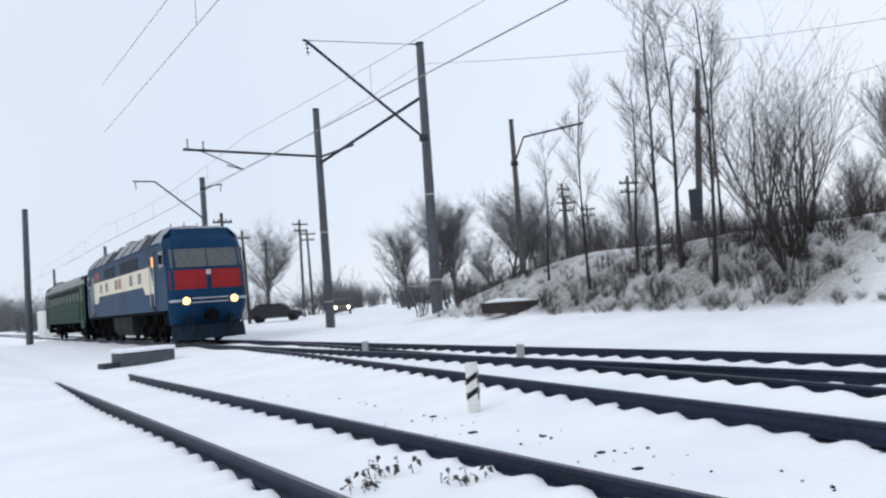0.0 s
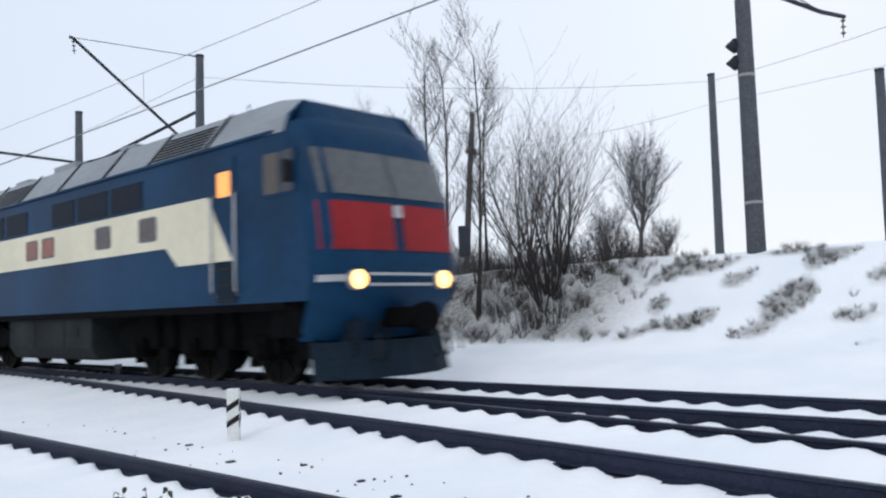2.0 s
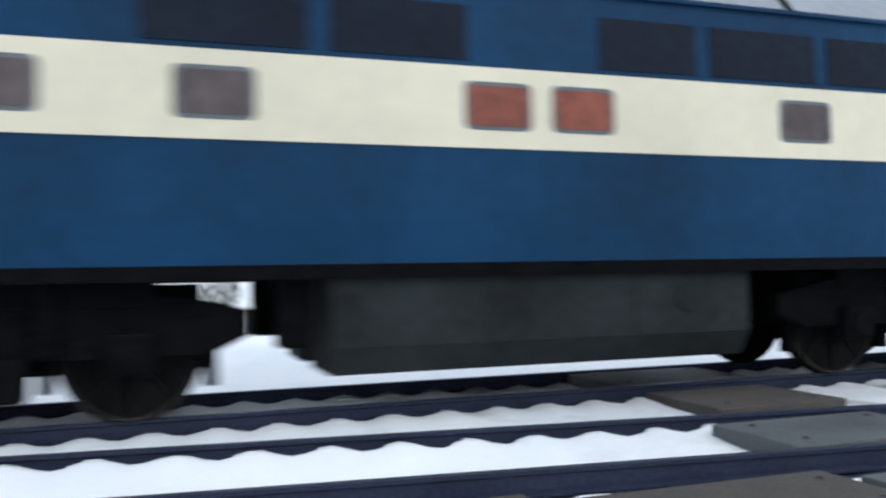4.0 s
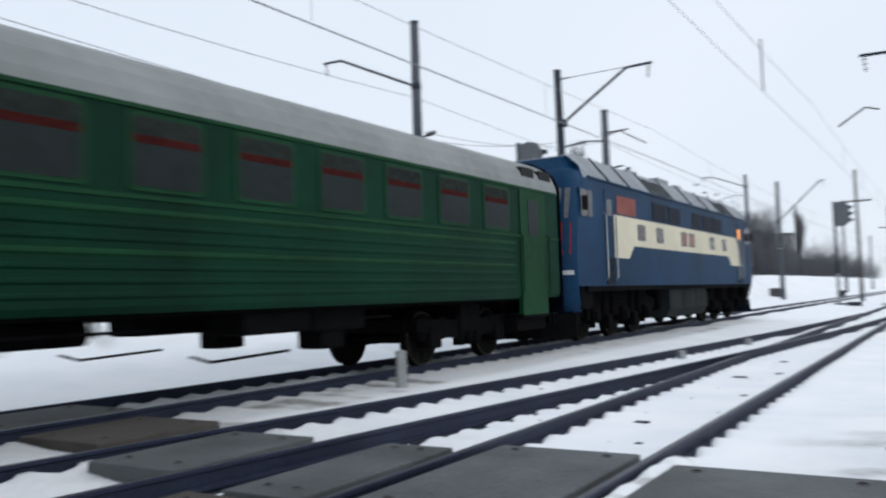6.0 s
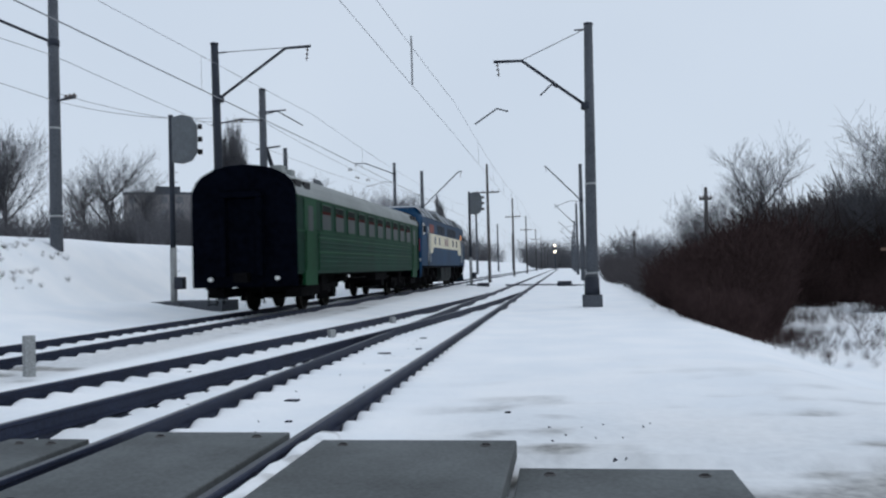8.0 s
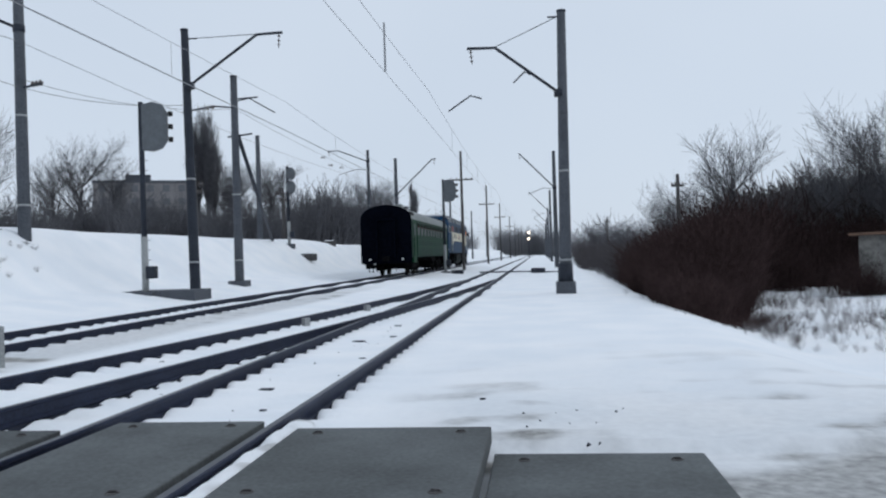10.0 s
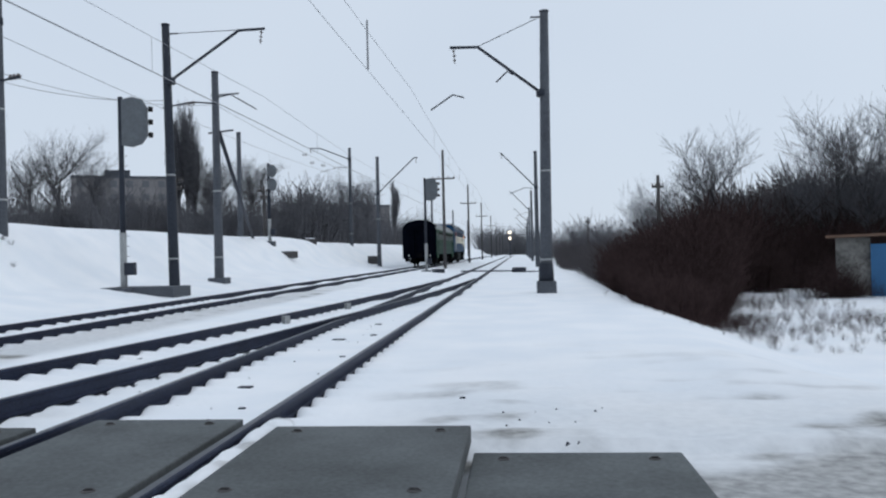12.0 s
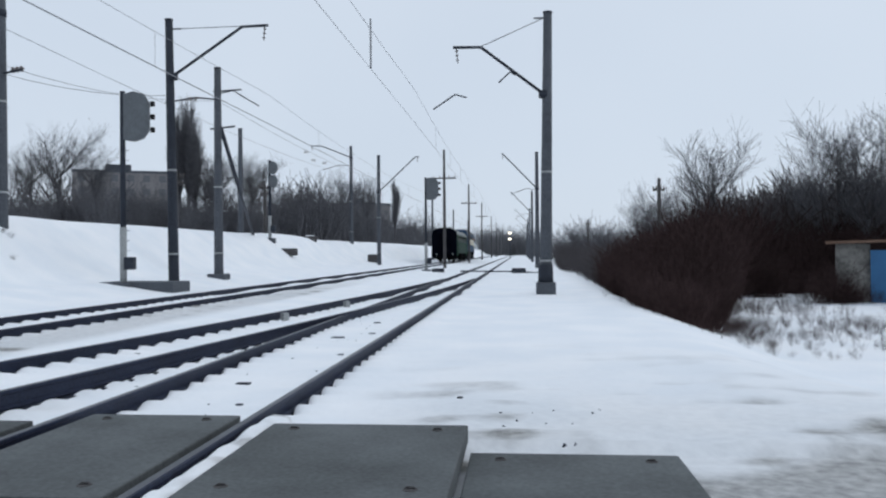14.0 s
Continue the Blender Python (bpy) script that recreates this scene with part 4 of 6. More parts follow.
def locomotive():
    t = thing("locomotive", pose(0, 0, 0), "blue diesel locomotive with cream band, red nose panels, grey roof", "locomotive")
    body = loco_body(t)
    for end in (0, 1):
        for x0, x1 in ((-1.40, -0.02), (0.02, 1.40)):
            bm = bmesh.new()
            nose_patch(bm, x0, x1, 2.95, 3.68, 0.014, end)
            part("windscreen", bm, CABGLASS, t, "grey reflecting windscreen pane")
        for x0, x1 in ((-1.46, -0.1), (0.1, 1.46)):
            bm = bmesh.new()
            nose_patch(bm, x0, x1, 2.1, 2.84, 0.012, end)
            part("nose_panel", bm, LOCO_RED, t, "red nose panel")
        bm = bmesh.new()
        nose_patch(bm, -0.09, 0.09, 2.62, 2.82, 0.03, end, 2, 2)
        part("badge", bm, ALU, t, "small pale badge")
        for x0, x1, z0 in ((-0.72, 0.72, 1.70), (-0.72, 0.72, 1.54), (-1.5, -1.13, 1.61), (1.13, 1.5, 1.61)):
            bm = bmesh.new()
            nose_patch(bm, x0, x1, z0, z0 + (0.045 if abs(x0) < 1 else 0.1), 0.03, end, 4, 1)
            part("trim_strip", bm, ALU, t, "dull bright trim strip")
        for x in (-0.93, 0.93):
            y = -(nose_back(1.65) + nose_round(x / 1.545))
            s = 1 if end == 0 else -1
            yy = y if end == 0 else -LOCO_LEN - y
            bm = bmesh.new()
            tube(bm, [(x, yy - s * 0.05, 1.65), (x, yy + s * 0.07, 1.65)], [0.17, 0.15], 16)
            h = part("headlight", bm, ALU, t)
            bm = bmesh.new()
            tube(bm, [(x, yy + s * 0.072, 1.65), (x, yy + s * 0.095, 1.65)], [0.145, 0.13], 16)
            part("lens", bm, LAMP if end == 0 else DARKGLASS, h, "glowing warm headlamp" if end == 0 else "unlit lamp glass")
        # coupler, hoses and plough
        sgn = 1 if end == 0 else -1
        y0 = 0.0 if end == 0 else -LOCO_LEN
        bm = bmesh.new()
        box(bm, -0.22, 0.22, min(y0 - sgn * 0.5, y0 + sgn * 0.35), max(y0 - sgn * 0.5, y0 + sgn * 0.35), 0.9, 1.22, 0.05)
        tube(bm, [(0, y0 + sgn * 0.3, 1.06), (0.1, y0 + sgn * 0.62, 1.06)], [0.2, 0.24], 8)
        part("coupler", bm, GRIME, t, "black knuckle coupler")
        for x in (-0.75, -0.55, 0.55, 0.75):
            bm = bmesh.new()
            tube(bm, [(x, y0 + sgn * 0.02, 1.0), (x, y0 + sgn * 0.22, 0.8), (x * 1.05, y0 + sgn * 0.25, 0.5), (x * 1.1, y0 + sgn * 0.12, 0.42)], 0.03, 6)
            part("hose", bm, BLACKPAINT, t)
        for x in (-1.15, 1.15):
            bm = bmesh.new()
            tube(bm, [(x, y0 - sgn * 0.1, 1.0), (x, y0 + sgn * 0.16, 0.75), (x, y0 + sgn * 0.16, 0.5)], 0.025, 6)
            part("hose", bm, BLACKPAINT, t)
        bm = bmesh.new()
        pts = [(-1.45, -0.38), (-0.75, 0.05), (0, 0.2), (0.75, 0.05), (1.45, -0.38)]
        for (xa, ya), (xb, yb) in zip(pts, pts[1:]):
            v = [bm.verts.new(c) for c in ((xa, y0 + sgn * ya, 0.16), (xb, y0 + sgn * yb, 0.16), (xb * 0.97, y0 + sgn * (yb - 0.12), 0.72), (xa * 0.97, y0 + sgn * (ya - 0.12), 0.72),
                                           (xa, y0 + sgn * (ya - 0.08), 0.16), (xb, y0 + sgn * (yb - 0.08), 0.16), (xb * 0.97, y0 + sgn * (yb - 0.2), 0.72), (xa * 0.97, y0 + sgn * (ya - 0.2), 0.72))]
            for q in ((0, 1, 2, 3), (5, 4, 7, 6), (3, 2, 6, 7), (1, 0, 4, 5), (0, 3, 7, 4), (2, 1, 5, 6)):
                bm.faces.new([v[k] for k in q])
        bmesh.ops.remove_doubles(bm, verts=bm.verts, dist=0.0001)
        bmesh.ops.recalc_face_normals(bm, faces=bm.faces)
        box(bm, -0.9, -0.75, min(y0 - sgn * 0.5, y0 - sgn * 0.1), max(y0 - sgn * 0.5, y0 - sgn * 0.1), 0.5, 1.05)
        box(bm, 0.75, 0.9, min(y0 - sgn * 0.5, y0 - sgn * 0.1), max(y0 - sgn * 0.5, y0 - sgn * 0.1), 0.5, 1.05)
        part("plough", bm, DARKBLUE if end == 0 else GRIME, t, "snow plough under the nose")

    def at_end(a, end):
        return a if end == 0 else -LOCO_LEN - a

    for s in (-1, 1):
        k = -LOCO_LEN
        band = [(-2.36, 2.07), (-3.1, 3.19), (k + 2.9, 3.19), (k + 2.9, 2.07), (k + 4.0, 2.07), (k + 4.4, 2.42), (-4.52, 2.42), (-4.1, 2.07)]
        stripe = side_plate("cream_band", band, s, t, LOCO_CREAM, 0.013, 0.02, "cream painted band")
        for c in (-5.17, -7.0, -9.7, -10.6, -13.2, -14.9):
            wdw = side_plate("window", rect(c - 0.345, c + 0.345, 2.59, 3.05, 0.07), s, t, GREYPAINT, 0.017, 0.03)
            side_plate("pane", rect(c - 0.31, c + 0.31, 2.63, 3.01, 0.05), s, wdw, BROWNCURTAIN if -12 < c < -9 else BROWNGLASS, 0.022, 0.03)
        for a, b in ((-6.66, -5.39), (-8.2, -6.84), (-9.5, -8.37), (-12.2, -10.9), (-13.8, -12.4)):
            side_plate("air_intake", rect(a, b, 3.25, 3.77), s, t, INTAKE, 0.008, 0.03, "dark upper side opening")
        side_plate("marking_panel", rect(k + 3.2, k + 4.7, 3.24, 3.72), s, t, FADEDRED, 0.007, 0.02, "faded red panel")
        for end in (0, 1):
            e = 1 if end == 0 else -1
            ya, yb = sorted((at_end(-2.86, end), at_end(-2.28, end)))
            d = side_plate("cab_door", rect(ya, yb, 2.08, 3.8, 0.06), s, t, LOCO_BLUE, 0.010, 0.03, "blue door to the engine room")
            wa, wb = sorted((at_end(-2.79, end), at_end(-2.4, end)))
            side_plate("door_window", rect(wa, wb, 3.14, 3.56, 0.05), s, d, CABLAMP if end == 0 else DARKGLASS, 0.016, 0.02, "door window lit from inside" if end == 0 else "dark door window")
            bm = bmesh.new()
            for z in (1.42, 1.68, 1.94):
                box(bm, s * 1.42 if s > 0 else s * 1.56, s * 1.56 if s > 0 else s * 1.42, ya, yb, z - 0.02, z + 0.02)
            part("step", bm, BLACKPAINT, d)
            # flat plate on the wall: dark blue paints the shade between steps
            side_plate("step_shade", rect(ya, yb, 1.38, 2.06), s, d, DARKBLUE, 0.004, 0.02, "flat dark blue plate painting the shade behind the steps")
            for yy in (ya - 0.06, yb + 0.06):
                bm = bmesh.new()
                tube(bm, [(s * 1.55, yy, 1.5), (s * 1.61, yy, 1.56), (s * 1.61, yy, 3.14), (s * 1.55, yy, 3.2)], 0.022, 6)
                part("handrail", bm, ALU, t, "upright handrail")
            ca, cb = sorted((at_end(-1.5, end), at_end(-0.66, end)))
            w = side_plate("cab_window", rect(ca, cb, 2.98, 3.72, 0.06), s, t, LOCO_BLUE, 0.010, 0.03)
            side_plate("pane", rect(ca + 0.04, ca + 0.44, 3.03, 3.67, 0.05), s, w, CABSIDE, 0.016, 0.03)
            side_plate("pane", rect(ca + 0.48, cb - 0.04, 3.03, 3.67, 0.05), s, w, DARKGLASS, 0.016, 0.03)
            bm = bmesh.new()
            box(bm, s * 1.6 - 0.02, s * 1.6 + 0.12 * s, at_end(-0.75, end) - 0.03, at_end(-0.75, end) + 0.03, 3.15, 3.5, 0.01)
            part("mirror", bm, BLACKPAINT, t)
        bm = bmesh.new()
        box(bm, min(s * 1.545, s * 1.58), max(s * 1.545, s * 1.58), k + 1.2, -1.2, 3.985, 4.03)
        part("gutter", bm, LOCO_BLUE, t)
        for y in (-3.2, -5.2, -7.1, -9.3, -11.5, -13.6, -15.6, -17.2):
            bm = bmesh.new()
            prism(bm, [(s * 1.535, 4.0), (s * 0.98, 4.705), (s * 0.98, 4.745), (s * 1.56, 4.02)], 1, y - 0.03, y + 0.03)
            part("roof_rib", bm, TANK, t)
        for y0, y1 in ((-5.1, -3.4), (-13.4, -11.7)):
            bm = bmesh.new()
            for z in np.arange(4.1, 4.58, 0.07):
                x = 1.535 - (z - 3.99) * 0.555 / 0.71
                box(bm, min(s * (x - 0.01), s * (x + 0.02)), max(s * (x - 0.01), s * (x + 0.02)), y0, y1, z, z + 0.022)
            part("roof_grille", bm, TANK, t)
        # tank and hanging gear
        bm = bmesh.new()
        prism(bm, [(s * 0.3, 1.36), (s * 1.46, 1.36), (s * 1.46, 0.6), (s * 1.3, 0.34), (s * 0.3, 0.34)], 1, -12.2, -7.75)
        tnk = part("fuel_tank", bm, TANK, t, "dusty grey fuel tank")
        for y in (-9.1, -10.7):
            bm = bmesh.new()
            box(bm, min(s * 1.455, s * 1.475), max(s * 1.455, s * 1.475), y - 0.03, y + 0.03, 0.6, 1.34)
            part("strap", bm, TANK, tnk)
        bm = bmesh.new()
        tube(bm, [(s * 1.45, -8.5, 0.95), (s * 1.48, -8.5, 0.95)], 0.13, 14)
        part("filler_cap", bm, TANK, tnk)
        for y in (k + 7.5,):
            bm = bmesh.new()
            box(bm, min(s * 0.9, s * 1.25), max(s * 0.9, s * 1.25), y - 0.15, y + 0.15, 0.6, 1.36, 0.04)
            part("air_tank", bm, GRIME, t)
        for e in (0, 1):
            for y0, y1, z0, x0, x1, name in ((-1.5, -0.72, 0.80, 0.8, 1.46, "sand_box"), (-1.05, -0.55, 0.46, 0.85, 1.3, "rail_guard"), (-1.62, -1.5, 0.5, 1.0, 1.3, "step_bracket")):
                ya, yb = sorted((at_end(y0, e), at_end(y1, e)))
                bm = bmesh.new()
                box(bm, min(s * x0, s * x1), max(s * x0, s * x1), ya, yb, z0, 1.36 if name == "sand_box" else 0.85, 0.05)
                part(name, bm, GRIME, t)
        bm = bmesh.new()
        box(bm, min(s * 1.3, s * 1.53), max(s * 1.3, s * 1.53), k + 1.0, -1.0, 1.22, 1.37)
        part("sill", bm, GRIME, t)
    for y, w, l, hgt in ((-7.74, 0.36, 0.7, 0.2), (-10.4, 0.6, 1.2, 0.14), (-13.2, 0.5, 0.9, 0.12)):
        bm = bmesh.new()
        box(bm, -w - 0.3, w + 0.3, y - l / 2, y + l / 2, 4.62, 4.74 + hgt, 0.03)
        part("roof_hatch", bm, LOCO_ROOF, t)
    for x, y in ((-0.5, -3.1), (0.55, -3.3), (0.1, -2.9)):
        bm = bmesh.new()
        tube(bm, [(x, y, 4.7), (x, y, 5.0)], [0.025, 0.015], 5)
        part("aerial", bm, BLACKPAINT, t)
    bm = bmesh.new()
    tube(bm, [(-0.35, -2.8, 4.76), (0.35, -2.8, 4.76)], 0.07, 8)
    part("horn", bm, BLACKPAINT, t)
    for y0, y1 in ((-6.3, -1.2), (-LOCO_LEN + 1.2, -LOCO_LEN + 6.3)):
        bm = bmesh.new()
        box(bm, -1.2, 1.2, y0, y1, 1.0, 1.34, 0.03)
        part("underframe", bm, GRIME, t, "black girders above the bogie")
    front, back = (-2.05, -4.2, -6.1), tuple(-LOCO_LEN + v for v in (6.1, 4.2, 2.05))
    loco_bogie(t, front, 1)
    loco_bogie(t, back, -1)
    wheels = [wheelset(t, y, 0.61) for y in (*front, *back)]
    return t, wheels, 0.61


# ---------------------------------------------------------------- the passenger coach
COACH_LEN = 20.2


def coach():
    t = thing("passenger_coach", pose(0, 0, 0), "dark green ribbed passenger coach with a pale grey roof", "railway coach")
    half = [(1.50, 1.12), (1.54, 1.2), (1.54, 3.42)]
    arch = [(1.52, 3.55), (1.42, 3.77), (1.22, 3.96), (0.9, 4.12), (0.45, 4.22), (0, 4.25)]
    L = COACH_LEN
    bm = bmesh.new()
    prism(bm, [(-x, z) for x, z in half] + [(x, z) for x, z in half[::-1]], 1, -L, 0)
    part("body", bm, GREEN, t)
    bm = bmesh.new()
    prism(bm, [(-1.55, 3.40)] + [(-x, z) for x, z in arch] + [(x, z) for x, z in arch[-2::-1]] + [(1.55, 3.40)], 1, -L + 0.02, -0.02)
    part("roof", bm, COACHROOF, t, "pale grey arched roof")
    for y in (0.0, -L):
        s = 1 if y == 0 else -1
        bm = bmesh.new()
        out = [(-1.56, 0.78), (-1.56, 3.45), (-1.53, 3.59), (-1.43, 3.81), (-1.23, 4.00), (-0.9, 4.17), (-0.45, 4.27), (0, 4.30)]
        prism(bm, out + [(-x, z) for x, z in out[-2::-1]], 1, min(y - s * 0.05, y + s * 0.07), max(y - s * 0.05, y + s * 0.07))
        e = part("end_wall", bm, COACHEND, t, "black end wall")
        for x0, x1, z0, z1 in ((-0.62, -0.46, 1.1, 3.33), (0.46, 0.62, 1.1, 3.33), (-0.62, 0.62, 3.34, 3.5)):
            bm = bmesh.new()
            box(bm, x0, x1, min(y, y + s * 0.34), max(y, y + s * 0.34), z0, z1, 0.03)
            part("gangway_frame", bm, COACHEND, e, "black gangway frame")
        bm = bmesh.new()
        box(bm, -0.45, 0.45, min(y, y + s * 0.12), max(y, y + s * 0.12), 1.15, 3.3)
        part("gangway_door", bm, COACHEND, e)
        for x in (-1.0, 1.0):
            bm = bmesh.new()
            tube(bm, [(x, y, 1.02), (x, y + s * 0.16, 1.02)], [0.07, 0.06], 10)
            part("lamp", bm, WHITEPAINT, e, "small pale lamp by the coupler")
        bm = bmesh.new()
        box(bm, -0.2, 0.2, min(y - s * 0.4, y + s * 0.45), max(y - s * 0.4, y + s * 0.45), 0.92, 1.2, 0.04)
        for x in (-0.8, -0.6, 0.6):
            tube(bm, [(x, y, 0.95), (x, y + s * 0.25, 0.7), (x, y + s * 0.12, 0.32)], 0.03, 6)
        for zz in (0.3, 0.5, 0.7):
            tube(bm, [(-1.1, y + s * 0.05, zz), (-0.85, y + s * 0.05, zz)], 0.015, 5)
        tube(bm, [(-1.1, y + s * 0.05, 0.25), (-1.1, y + s * 0.05, 1.0)], 0.02, 5)
        tube(bm, [(-0.85, y + s * 0.05, 0.25), (-0.85, y + s * 0.05, 1.0)], 0.02, 5)
        part("coupler", bm, GRIME, t)
    for s in (-1, 1):
        lo, hi = (s * 1.54, s * 1.558) if s > 0 else (s * 1.558, s * 1.54)
        for z in (1.32, 1.47, 1.62, 1.77, 1.92, 2.07, 2.22):
            bm = bmesh.new()
            prism(bm, [(s * 1.535, z - 0.045), (s * 1.562, z - 0.015), (s * 1.562, z + 0.015), (s * 1.535, z + 0.045)], 1, -L + 2.2, -2.2)
            part("rib", bm, GREENTRIM if z in (2.22, 1.77) else GREEN, t)
        for z in (2.36, 3.36):
            bm = bmesh.new()
            box(bm, lo, hi, -L + 0.05, -0.05, z, z + 0.05)
            part("moulding", bm, GREENTRIM, t)
        for k in range(10):
            c = -2.95 - 1.575 * k
            wide = 0.49
            bm = bmesh.new()
            outer, inner = rect(c - wide - 0.05, c + wide + 0.05, 2.45, 3.33, 0.08), rect(c - wide, c + wide, 2.5, 3.28, 0.06)
            prism(bm, outer, 0, s * 1.53, s * 1.556)
            fr = part("window", bm, GREENTRIM, t)
            bm = bmesh.new()
            prism(bm, inner, 0, s * 1.53, s * 1.5605)
            part("pane", bm, COACHGLASS, fr, "dim window pane")
            bm = bmesh.new()
            box(bm, min(s * 1.55, s * 1.564), max(s * 1.55, s * 1.564), c - wide + 0.02, c + wide - 0.02, 2.98, 3.07)
            part("curtain", bm, CURTAIN, fr, "strip of red curtain")
            bm = bmesh.new()
            box(bm, min(s * 1.55, s * 1.5635), max(s * 1.55, s * 1.5635), c - wide + 0.02, c + wide - 0.02, 3.07, 3.26)
            part("net", bm, NET, fr, "pale net across the top of the pane")
        for e in (0, 1):
            ya, yb = (-1.95, -0.75) if e == 0 else (-L + 0.75, -L + 1.95)
            bm = bmesh.new()
            prism(bm, rect(ya, yb, 0.78, 3.35), 0, s * 1.46, s * 1.558)
            d = part("door", bm, GREENTRIM, t, "lighter green entrance door")
            bm = bmesh.new()
            prism(bm, rect(ya + 0.35, yb - 0.35, 2.4, 3.15, 0.06), 0, s * 1.54, s * 1.565)
            part("door_window", bm, COACHGLASS, d)
            for yy in (ya - 0.03, yb + 0.03):
                bm = bmesh.new()
                tube(bm, [(s * 1.56, yy, 1.2), (s * 1.61, yy, 1.25), (s * 1.61, yy, 2.4), (s * 1.56, yy, 2.45)], 0.02, 6)
                part("handrail", bm, GREENTRIM, d)
            bm = bmesh.new()
            box(bm, s * 1.2 if s > 0 else s * 1.55, s * 1.55 if s > 0 else s * 1.2, ya, yb, 0.72, 0.8)
            part("step", bm, GRIME, d)
            bm = bmesh.new()
            box(bm, s * 0.95 if s > 0 else s * 1.45, s * 1.45 if s > 0 else s * 0.95, ya - 0.1, yb + 0.05, 0.46, 0.72, 0.03)
            part("lower_step", bm, GRIME, d)
            for yy in ((-0.5, -1.35) if e == 0 else (-L + 0.5, -L + 1.35)):
                bm = bmesh.new()
                box(bm, s * 1.30 if s > 0 else s * 1.475, s * 1.475 if s > 0 else s * 1.30, yy - 0.28, yy + 0.28, 3.66, 3.86)
                part("roof_vent", bm, BLACKPAINT, t, "dark vent in the roof edge")
    for y in (-2.0, -6.5, -9.6, -12.8, -16.0):
        bm = bmesh.new()
        tube(bm, [(0.0, y, 4.2), (0, y, 4.32), (0, y, 4.4)], [0.14, 0.17, 0.1], 10)
        part("ventilator", bm, COACHROOF, t)
    for x0, x1, y0, y1, z1 in ((0.5, 0.85, -L + 0.9, -L + 1.3, 4.38), (0.4, 0.75, -L + 2.1, -L + 2.45, 4.38)):
        bm = bmesh.new()
        box(bm, x0, x1, y0, y1, 4.05, z1, 0.04)
        part("roof_box", bm, COACHROOF, t)
    # underframe and bogies
    bm = bmesh.new()
    box(bm, -0.4, 0.4, -L + 2, -2, 1.02, 1.13)
    for s in (-1, 1):
        box(bm, s * 1.3 - 0.05, s * 1.3 + 0.05, -L + 1, -1, 1.07, 1.14)
    part("underframe", bm, GRIME, t, "black girders under the floor")
    for s in (-1, 1):
        for x0, x1, y0, y1, z0, name in ((0.7, 1.36, -9.5, -8.2, 0.78, "battery_box"), (0.8, 1.3, -8.1, -6.9, 0.76, "equipment_box"), (0.8, 1.25, -7.9, -7.35, 0.5, "generator")):
            bm = bmesh.new()
            box(bm, min(s * x0, s * x1), max(s * x0, s * x1), y0, y1, z0, 1.1, 0.05)
            part(name, bm, GRIME, t)
        for pts in (((-8.6, 0.54), (-10.0, 0.49), (-10.3, 0.58)), ((-7.9, 0.92), (-6.2, 0.92)), ((-10.9, 0.92), (-15.6, 0.92))):
            bm = bmesh.new()
            tube(bm, [(s * 1.28, y, z) for y, z in pts], 0.02, 6)
            part("rod", bm, GRIME, t)
        for y in (-6.6, -7.2, -7.8, -11.6, -12.6, -13.6, -14.6):
            bm = bmesh.new()
            tube(bm, [(s * 1.28, y, 1.05), (s * 1.28, y, 0.88)], 0.02, 5)
            part("hanger", bm, GRIME, t)
    bm = bmesh.new()
    tube(bm, [(0.5, -11.2, 0.92), (0.5, -12.2, 0.92)], 0.16, 12)
    part("air_tank", bm, GRIME, t)
    wheels = []
    for c in (-3.5, -L + 3.9):
        bm = bmesh.new()
        for s in (-1, 1):
            x = s * 1.05
            prism(bm, [(c - 1.75, 0.62), (c - 0.6, 0.45), (c + 0.6, 0.45), (c + 1.75, 0.62), (c + 1.75, 0.84), (c + 0.6, 0.78), (c - 0.6, 0.78), (c - 1.75, 0.84)], 0, x - 0.09, x + 0.09)
            for dy in (-1.2, 1.2):
                box(bm, x - 0.14, x + 0.14, c + dy - 0.19, c + dy + 0.19, 0.3, 0.68, 0.05)
                for q in (-0.33, 0.33):
                    tube(bm, [(x, c + dy + q, 0.45), (x, c + dy + q, 0.85)], 0.1, 8)
            for q in (-0.3, 0, 0.3):
                tube(bm, [(x + s * 0.05, c + q, 0.3), (x + s * 0.05, c + q, 0.9)], 0.11, 8)
        box(bm, -1.2, 1.2, c - 0.35, c + 0.35, 0.55, 1.05)
        box(bm, -0.95, 0.95, c - 1.85, c + 1.85, 0.6, 0.82)
        part("bogie", bm, GRIME, t, "black two-axle bogie")
        wheels += [wheelset(t, c + dy, 0.475) for dy in (-1.2, 1.2)]
    return t, wheels, 0.475


LOCO = locomotive()
COACH = coach()


# ---------------------------------------------------------------- bare trees and scrub
def limb_mesh(segs, sides_of):
    """One mesh from tapered segments (p, q, r0, r1)."""
    verts, faces = [], []
    for p, q, r0, r1 in segs:
        d = q - p
        if d.length < 1e-5:
            continue
        d.normalize()
        u = d.orthogonal().normalized()
        v = d.cross(u)
        n = sides_of(r0)
        b = len(verts)
        for c, r in ((p, r0), (q, r1)):
            for k in range(n):
                a = 2 * math.pi * k / n
                verts.append(tuple(c + u * (r * math.cos(a)) + v * (r * math.sin(a))))
        for k in range(n):
            faces.append((b + k, b + (k + 1) % n, b + n + (k + 1) % n, b + n + k))
    return verts, faces


